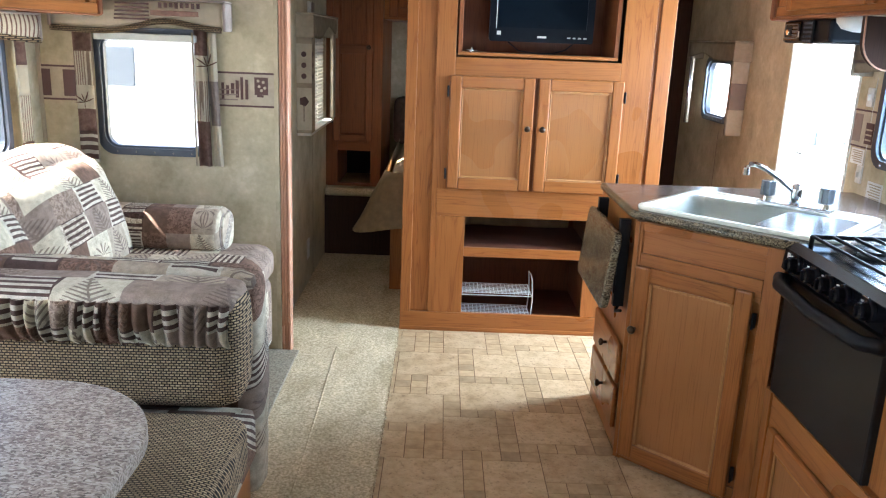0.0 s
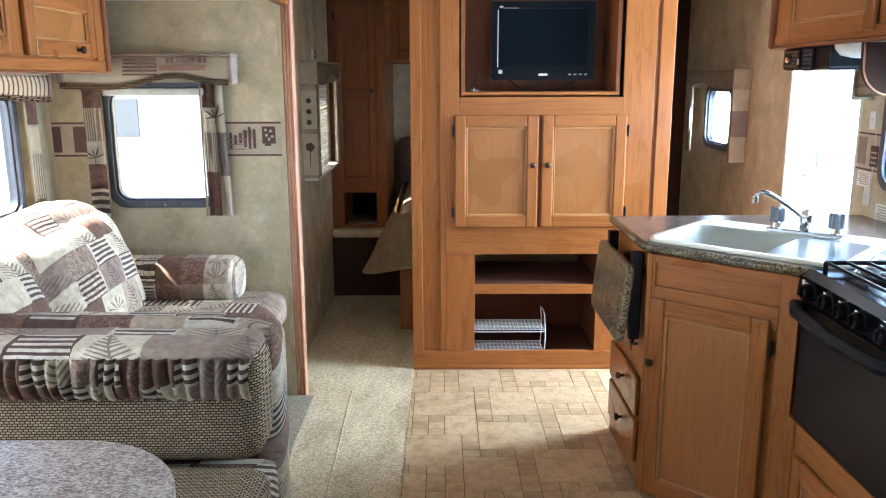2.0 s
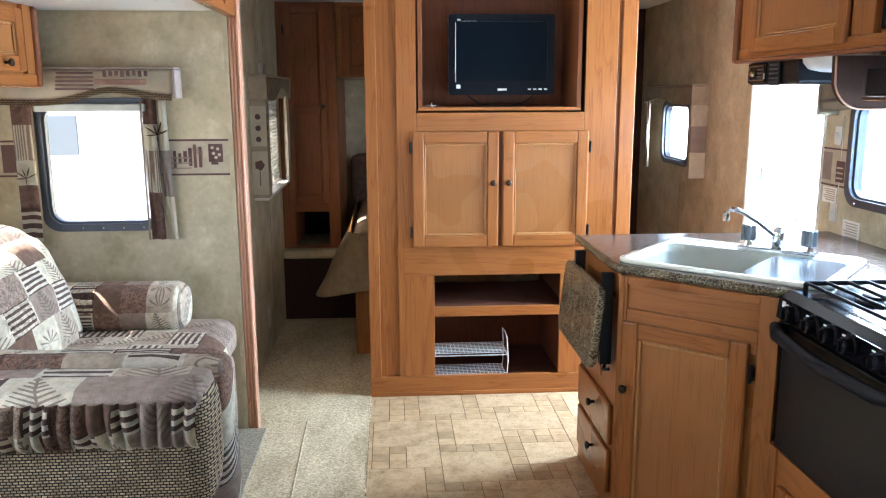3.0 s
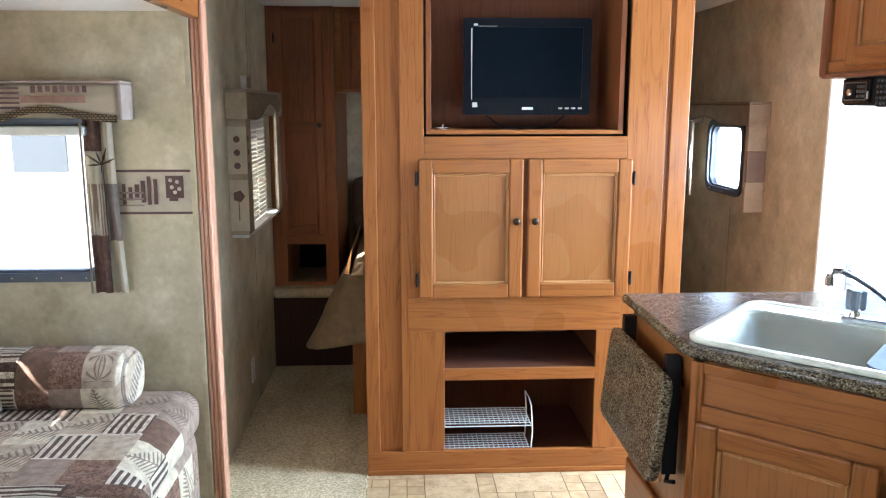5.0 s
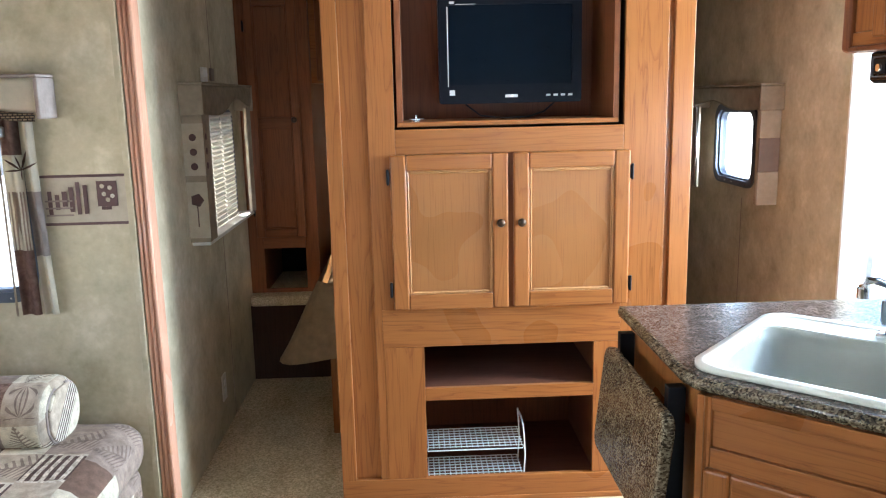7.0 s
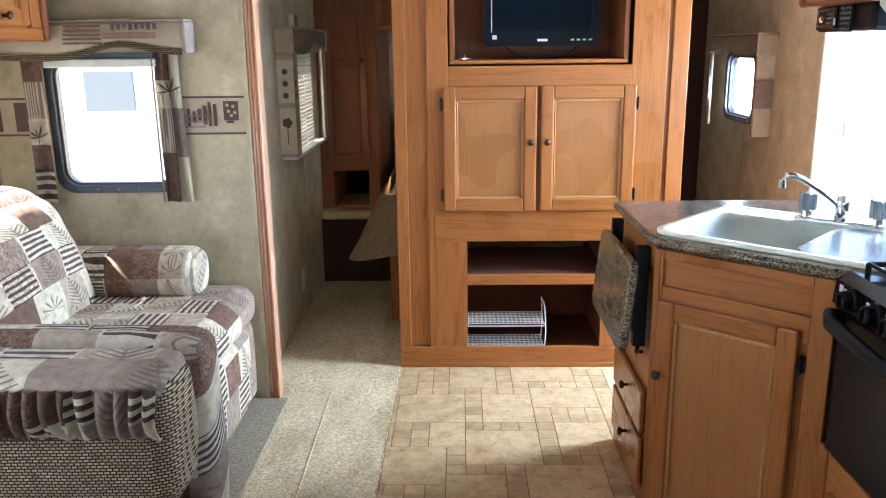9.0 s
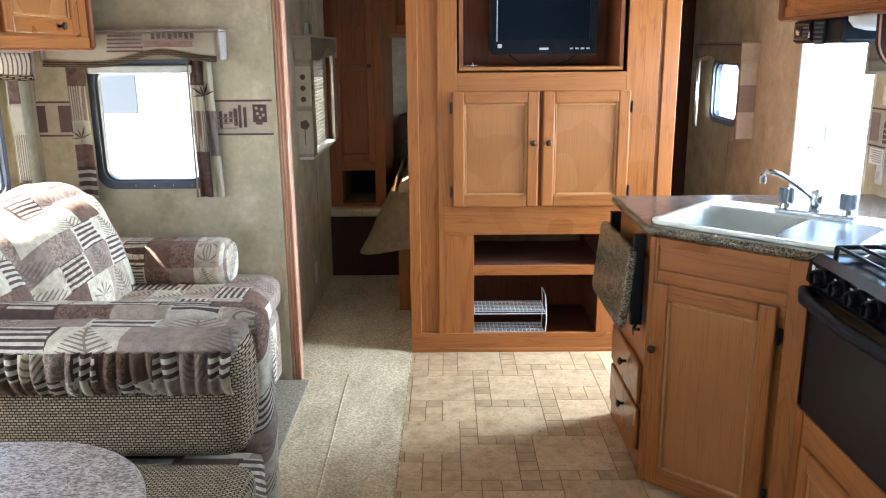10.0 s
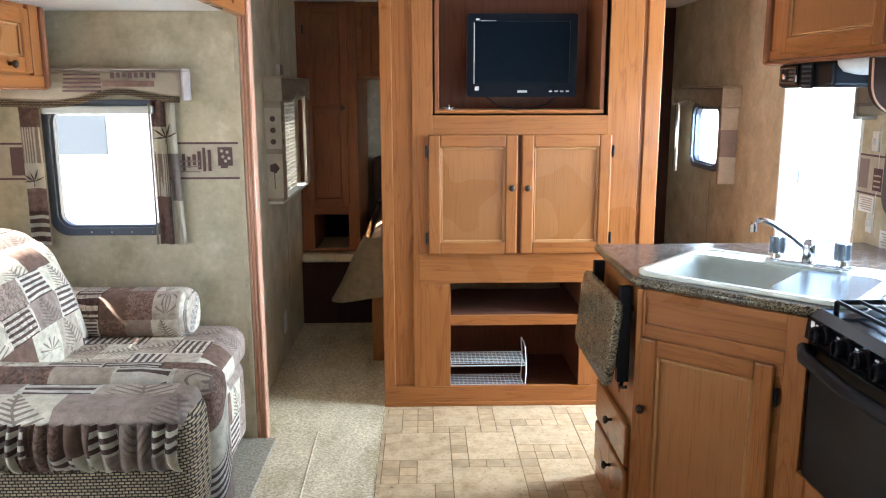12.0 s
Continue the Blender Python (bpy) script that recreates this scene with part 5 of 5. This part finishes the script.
for x, y in ((1.25, SY0 + 0.03), (1.25, SY1 - 0.03), (1.78, SY0 + 0.03), (1.78, SY1 - 0.03)):
    tube([(x, y, 0.905), (x, y, 0.937)], 0.007, 6, grate)
part("grate", grate, grate_m, stove)
for x, y in ((1.38, 1.95), (1.38, 2.22), (1.62, 2.08)):
    part("burner", lathe([(0.05, 0), (0.048, 0.01), (0.03, 0.014), (0.03, 0.022), (0.01, 0.024)], (x, y, 0.905), "z", 18), black_satin, stove)
lower = thing("stove_cabinet", (1.5, 2.08, 0), "oak cabinet with a door beneath the oven", "cabinet")
part("face", box(1.2, 1.218, 1.0, SY1, 0.004, 0.45), oak_v, lower)
part("top_rail", box(1.194, 1.2, 1.0, SY1 - 0.06, 0.36, 0.448, 0.002), oak_y, lower)
part("post", box(1.192, 1.2, SY1 - 0.05, SY1 - 0.006, 0.004, 0.45, 0.002), oak_v, lower)
panel_door(lower, pose(1.184, SY1 - 0.09, 0.05, 0, 0, -90), 0.5, 0.31, oak_v, oak_y)
ctr2 = thing("counter_run", (1.5, 1.3, 0), "oak base cabinet with a speckled laminate top", "cabinet")
part("body", box(1.218, RX - 0.002, 0.6, SY0 - 0.006, 0.004, 0.868), oak_v, ctr2)
part("worktop", box(1.2, RX - 0.002, 0.6, SY0 - 0.004, 0.869, 0.909, 0.008), laminate, ctr2)

rcab = thing("overhead_cabinet", (1.67, 3.0, 1.575), "oak overhead kitchen cabinet with a framed door", "cabinet")
part("body", box(1.52, RX - 0.002, 0.9, 3.43, 1.592, TOP), oak_y, rcab)
part("end_panel", box(1.475, RX - 0.002, 3.43, 3.466, 1.572, TOP, 0.016, 4), cherry_v, rcab)
part("bottom_rail", box(1.49, 1.52, 0.9, 3.43, 1.589, 1.625, 0.003), oak_y, rcab)
part("edge_mould", box(1.478, 1.519, 0.9, 3.428, 1.574, 1.588, 0.006, 3), cherry_x, rcab)
part("face_stile", box(1.494, 1.52, 3.33, 3.428, 1.626, TOP, 0.003), oak_v, rcab)
part("face_stile", box(1.494, 1.52, 2.53, 2.648, 1.626, TOP, 0.003), oak_v, rcab)
panel_door(rcab, pose(1.486, 3.322, 1.607, 0, 0, -90), 0.665, 0.40, oak_v, oak_y)
mw = thing("microwave", (1.6, 2.25, 1.63), "black microwave oven built into the overhead cabinet", "microwave")
part("case", box(1.478, 1.519, 1.95, 2.475, 1.632, 1.95, 0.006), black_gloss, mw)
part("vent", box(1.474, 1.477, 1.98, 2.45, 1.645, 1.665), black_satin, mw)
radio = thing("under_cabinet_radio", (1.56, 3.2, 1.48), "black radio player mounted under the kitchen cabinet", "radio")
part("case", box(1.505, 1.68, 2.97, 3.365, 1.487, 1.573, 0.014, 3), black_satin, radio)
part("face", box(1.499, 1.5045, 3.20, 3.35, 1.495, 1.567, 0.004), black_gloss, radio)
part("trim_frame", ring(arc_outline(3.215, 3.335, 1.503, 1.558, 0.006), arc_outline(3.219, 3.331, 1.507, 1.554, 0.004), 0.0, 0.003, lambda u, v, d: (1.4985 - d, u, v)), grey_alu, radio)
part("display", box(1.4965, 1.4985, 3.275, 3.328, 1.512, 1.55), screen_m, radio)
part("dial", lathe([(0.012, 0), (0.010, 0.008)], (1.499, 3.302, 1.528), "-x", 14), chrome, radio)
part("tuning_light", box(1.4955, 1.4985, 3.206, 3.211, 1.508, 1.530), wire_white, radio)
for k in range(9):
    part("button", box(1.4955, 1.4985, 3.225 + 0.015 * (k % 3), 3.235 + 0.015 * (k % 3), 1.512 + 0.014 * (k // 3), 1.520 + 0.014 * (k // 3)), grey_alu, radio)
part("speaker", box(1.494, 1.5045, 3.085, 3.165, 1.484, 1.570, 0.006), black_satin, radio)
for k in range(20):
    part("speaker_stud", lathe([(0.0055, 0), (0.003, 0.004)], (1.494, 3.098 + 0.018 * (k % 4), 1.495 + 0.016 * (k // 4)), "-x", 6), grey_alu, radio)
dome = thing("cabinet_light", (1.6, 2.95, 1.5), "white plastic light dome under the kitchen cabinet", "lamp")
part("dome", turned(lathe([(0.12, 0), (0.118, -0.03), (0.10, -0.052), (0.06, -0.062), (0.01, -0.065)], (0, 0, 0), "z", 24), pose(1.63, 2.93, 1.590)), plastic_white, dome, "", True)
hood = thing("range_hood", (1.68, 2.3, 1.43), "dark range hood with a chrome strip and wooden end panel", "range hood")
side = bmesh.new()
rim_ = [(1.488, 1.572), (RX - 0.003, 1.572), (RX - 0.003, 1.408)] + [(1.583 - 0.092 * math.sin(radians(a)), 1.50 - 0.094 * math.cos(radians(a))) for a in range(0, 91, 10)]
face_ = side.faces.new([side.verts.new((x, 2.706, z)) for x, z in rim_])
ext_ = bmesh.ops.extrude_face_region(side, geom=[face_])
bmesh.ops.translate(side, verts=[g for g in ext_["geom"] if isinstance(g, bmesh.types.BMVert)], vec=(0, 0.022, 0))
part("end_panel", side, walnut, hood, "dark wooden end panel with a rounded corner")
part("edge_band", tube([(1.488, 2.704, 1.57)] + [(1.583 - 0.092 * math.sin(radians(a)), 2.704, 1.50 - 0.094 * math.cos(radians(a))) for a in range(90, -1, -10)] + [(RX - 0.004, 2.704, 1.406)], 0.003, 6), trim_m, hood, "pale edge line", True)
part("hood", box(1.535, RX - 0.01, 1.85, 2.62, 1.448, 1.530, 0.01), black_satin, hood)
part("hood_strip", box(1.530, RX - 0.02, 1.85, 2.62, 1.434, 1.447, 0.002), chrome, hood)
vK = thing("window_valance", (RX, 2.7, 1.38), "taupe fabric valance with a scalloped edge over the kitchen window", "curtain")
pK = lambda u, d, z: (RX - d, u, z)
valance_box(vK, pK, 2.2, 3.285, 1.375, 1.52, 0.08, valance_tan, 0.03)
part("welt", cloth(lambda u, v: (RX - 0.087 - 0.002 * v, 2.2 + 1.085 * u, hem(1.377, 0.03, u) + 0.034 + 0.012 * v), 40, 2, 0.005), border_mid, vK, "darker stitched welt", True)
vB = thing("window_valance", (RX, 5.05, 0.95), "taupe fabric surround with wavy cornice round a small window", "curtain")
pB = lambda u, d, z: (RX - d, u, z)
valance_box(vB, pB, 4.588, 5.42, 1.395, 1.495, 0.095, valance_tan, 0.03)
for z0, z1, mm in ((1.275, 1.40, border_tan), (1.13, 1.274, border_mid), (0.985, 1.129, border_tan)):
    part("side_return", box(RX - 0.092, RX - 0.002, 4.595, 4.611, z0, z1, 0.002), mm, vB)
part("side_panel", box(RX - 0.092, RX - 0.080, 4.612, 4.632, 0.985, 1.40, 0.004), valance_tan, vB)
part("side_panel", box(RX - 0.092, RX - 0.080, 5.34, 5.41, 0.985, 1.40, 0.004), valance_tan, vB)
part("rod", tube([(RX - 0.105, 5.325, 0.99), (RX - 0.105, 5.325, 1.40)], 0.008), chrome, vB, "thin chrome rod", True)
for y, z, h in ((3.273, 1.293, 0.037), (3.262, 0.989, 0.036)):
    sw = thing("light_switch", (RX, y, z), "cream plastic wall switch plate", "switch", "switches by the door")
    part("plate", box(RX - 0.008, RX - 0.001, y - 0.022, y + 0.022, z - h, z + h, 0.003), plastic_white, sw)
    part("toggle", box(RX - 0.018, RX - 0.008, y - 0.006, y + 0.006, z - 0.012, z + 0.012, 0.002), plastic_white, sw)
for y, z, w, h in ((3.306, 1.056, 0.05, 0.031), (3.137, 0.937, 0.056, 0.038)):
    note = thing("notice_sticker", (RX, y, z), "small white printed notice stuck to the wall", "notice", "notices by the door")
    part("sheet", box(RX - 0.002, RX - 0.0006, y - w, y + w, z - h, z + h), wire_white, note)
    for k in range(6):
        zz = z + h * (0.72 - 0.27 * k)
        part("print_line", box(RX - 0.003, RX - 0.0022, y - 0.82 * w, y + w * (0.8 - 0.16 * (k % 3)), zz - 0.0022, zz + 0.0022), border_tan, note)
cord = thing("pull_string", (RX, 3.242, 1.1), "thin pale cord hanging down the wall by the door", "cord")
part("strand", tube([(RX - 0.004, 3.243, 1.37), (RX - 0.003, 3.242, 1.25), (RX - 0.003, 3.240, 1.12), (RX - 0.004, 3.243, 1.02)], 0.0018, 6), plastic_white, cord, "", True)
out = thing("wall_outlet", (HX, 4.67, 0.155), "cream wall outlet plate low in the hallway", "outlet")
part("plate", box(HX + 0.001, HX + 0.007, 4.635, 4.705, 0.155, 0.275, 0.003), plastic_white, out)
for z in (0.185, 0.225):
    part("socket", box(HX + 0.0065, HX + 0.009, 4.654, 4.686, z, z + 0.026, 0.002), wire_white, out)
vent = thing("thermostat", (HX, 4.72, 1.57), "small white thermostat plate on the hallway wall", "thermostat")
part("plate", box(HX + 0.001, HX + 0.012, 4.68, 4.765, 1.565, 1.625, 0.003), plastic_white, vent)
part("display", box(HX + 0.0125, HX + 0.014, 4.692, 4.75, 1.585, 1.615), wire_white, vent)
sens = thing("wall_sensor", (HX, 4.86, 1.57), "small taupe sensor plate beside the thermostat", "sensor")
part("plate", box(HX + 0.001, HX + 0.010, 4.83, 4.89, 1.57, 1.625, 0.003), border_mid, sens)

# ---- outside ----
tagged(setting("ground", box(-400, 400, -400, 400, -1.0, -0.8), gravel, "pale gravel yard"), category="ground")



def trailer(at, w, d, h, glass_rows, label, sill=1.7, shift=0.0):
    """A parked white trailer: body, stripe, windows and wheels."""
    x, y, z = at
    tr = thing("parked_trailer", at, label, "trailer", "trailers in the yard")
    part("body", box(x - w / 2, x + w / 2, y - d / 2, y + d / 2, z + 0.12, z + h, 0.1, 3), siding, tr)
    part("roof", box(x - w / 2 + 0.03, x + w / 2 - 0.03, y - d / 2 + 0.03, y + d / 2 - 0.03, z + h, z + h + 0.05, 0.02), plastic_white, tr)
    part("skirt", box(x - w / 2 + 0.02, x + w / 2 - 0.02, y - d / 2 + 0.02, y + d / 2 - 0.02, z, z + 0.12), siding, tr)
    part("stripe", box(x - w / 2 - 0.01, x + w / 2 + 0.01, y - d / 2 - 0.01, y + d / 2 + 0.01, z + 1.15, z + 1.3), siding, tr)
    for k in range(glass_rows):
        if w > d:
            cx = x + shift - w / 2 + w * (k + 1) / (glass_rows + 1)
            part("window", box(cx - 0.3, cx + 0.3, y - d / 2 - 0.02, y + d / 2 + 0.02, z + sill, z + sill + 0.47, 0.01), blue_glass, tr)
        else:
            cy = y - d / 2 + d * (k + 1) / (glass_rows + 1)
            part("window", box(x - w / 2 - 0.02, x + w / 2 + 0.02, cy - 0.45, cy + 0.45, z + 1.7, z + 2.3, 0.01), blue_glass, tr)
    for sx in (-1, 1):
        for sy in (-0.12, 0.12):
            if w > d:
                c, ax = (x + sy * w, y + sx * (d / 2 - 0.12) - 0.1, z + 0.34), "y"
            else:
                c, ax = (x + sx * (w / 2 - 0.12) - 0.1, y + sy * d, z + 0.34), "x"
            part("wheel", lathe([(0.2, 0), (0.34, 0.02), (0.34, 0.18), (0.2, 0.2)], c, ax, 20), black_satin, tr)
    return tr


trailer((-6.5, 11.27, -0.8), 7.5, 2.5, 3.2, 3, "white parked trailer with blue windows across the yard", 1.55, 0.72)
far_trailer = trailer((9.25, 18.5, -0.8), 2.5, 8.0, 3.2, 3, "white parked trailer standing in sun beyond the door")
part("hatch", box(7.965, 7.999, 16.75, 17.15, -0.40, -0.12, 0.01), hatch_m, far_trailer, "small dark teal hatch")
rail = thing("porch_railing", (3.3, 5.6, -0.8), "grey metal railing outside the entry door", "railing")
for k in range(4):
    part("post", box(3.28, 3.32, 4.5 + 0.6 * k, 4.54 + 0.6 * k, -0.8, 0.83, 0.004), rail_grey, rail)
for z in (0.80, 0.48, 0.2, -0.1, -0.4):
    part("bar", box(3.285, 3.315, 4.541, 6.299, z, z + 0.035, 0.004), rail_grey, rail)

# ---- floor tiles ----
UX, UY, GAP_X, GAP_Y = 0.0702, 0.0664, 0.0017, 0.0009
TILE_Y0 = 2.645
tile_m, tt, tb = shader("vinyl_tile", 0.42, 0.0, 0.4)
rnd = tt.nodes.new("ShaderNodeObjectInfo").outputs["Random"]
tv1 = coords(tt, (1, 1, 1))
tn = nd(tt, "TexNoise", None, Vector=tv1, Scale=16.0, Detail=6.0, Roughness=0.65)
tc1 = ramp(tt, tn.outputs[0], [(0.25, (0.34, 0.222, 0.110)), (0.45, (0.49, 0.352, 0.202)), (0.62, (0.58, 0.430, 0.265)), (0.8, (0.43, 0.298, 0.160))])
pits = nd(tt, "TexNoise", None, Vector=tv1, Scale=70.0, Detail=5.0, Roughness=0.7).outputs[0]
tc1 = mix(tt, 1.0, tc1, ramp(tt, pits, [(0.33, (0.55, 0.50, 0.44)), (0.44, (0.97, 0.96, 0.95)), (0.7, (1.06, 1.06, 1.05))]), "MULTIPLY")
tc1 = mix(tt, 1.0, tc1, ramp(tt, rnd, [(0.0, (0.86, 0.85, 0.84)), (1.0, (1.06, 1.05, 1.04))]), "MULTIPLY")
tt.links.new(tc1, tb.inputs["Base Color"])
bump(tt, tb, tn.outputs[0], 0.25, 0.001)
small_m, st2, sb2 = shader("vinyl_tile_small", 0.42, 0.0, 0.4)
rnd2 = st2.nodes.new("ShaderNodeObjectInfo").outputs["Random"]
sn = nd(st2, "TexNoise", None, Vector=coords(st2, (1, 1, 1)), Scale=22.0, Detail=6.0, Roughness=0.65)
sc1 = ramp(st2, sn.outputs[0], [(0.25, (0.30, 0.196, 0.10)), (0.5, (0.43, 0.302, 0.168)), (0.75, (0.54, 0.395, 0.235))])
sc1 = mix(st2, 1.0, sc1, ramp(st2, rnd2, [(0.0, (0.78, 0.77, 0.76)), (0.3, (0.95, 0.94, 0.93)), (1.0, (1.1, 1.09, 1.08))]), "MULTIPLY")
st2.links.new(sc1, sb2.inputs["Base Color"])
floor_ob = bpy.data.objects["floor"]


def tile_mesh(w, h, material):
    bm = box(GAP_X, w - GAP_X, GAP_Y, h - GAP_Y, -0.004, 0.0, 0.0)
    me = bpy.data.meshes.new("tile")
    bm.to_mesh(me)
    bm.free()
    me.materials.append(material)
    return me


# the sheet repeats after 12 units across and 15 along; what the large tiles leave free is filled with small squares
LARGE = ((0, 11, 4, 4), (5, 11, 3, 4), (2, 8, 2, 3), (-1, 4, 4, 4), (4, 6, 4, 4), (9, 8, 3, 3), (8, 13, 4, 3), (3, 1, 3, 4), (7, 2, 4, 4), (-1, 0, 2, 3))
taken, pieces = set(), []
for across in (0, 1, 2):
    for along in range(-5, 3):
        for i, k, w, h in LARGE:
            cells = {(i + 12 * across + a, k + 15 * along + c) for a in range(w) for c in range(h)}
            if not cells & taken:
                taken |= cells
                pieces.append((i + 12 * across, k + 15 * along, w, h))
pieces += [(i, k, 1, 1) for i in range(-1, 28) for k in range(-60, 21) if (i, k) not in taken]
shapes, rest = {}, bmesh.new()
for i, k, w, h in pieces:
    x0, x1 = max(i * UX, -0.018), min((i + w) * UX, RX)
    y0, y1 = max(TILE_Y0 + k * UY, BACK), min(TILE_Y0 + (k + h) * UY, F + 0.03)
    if x1 - x0 < 0.012 or y1 - y0 < 0.012:
        continue
    if x0 < 0.88 and y0 > 2.1:
        key = (round(x1 - x0, 4), round(y1 - y0, 4), w * h > 1)
        if key not in shapes:
            shapes[key] = tile_mesh(x1 - x0, y1 - y0, tile_m if w * h > 1 else small_m)
        tl = new("tile", shapes[key])
        tl.location = (x0, y0, 0)
        tl.parent = floor_ob
    else:
        vs4 = [rest.verts.new((x, y, z)) for z in (-0.004, 0.0) for x, y in ((x0 + GAP_X, y0 + GAP_Y), (x1 - GAP_X, y0 + GAP_Y), (x1 - GAP_X, y1 - GAP_Y), (x0 + GAP_X, y1 - GAP_Y))]
        for q in ((4, 5, 6, 7), (0, 1, 5, 4), (1, 2, 6, 5), (2, 3, 7, 6), (3, 0, 4, 7)):
            rest.faces.new([vs4[n] for n in q])
tagged(part("far_tiles", rest, tile_m, floor_ob), kind="stuff")
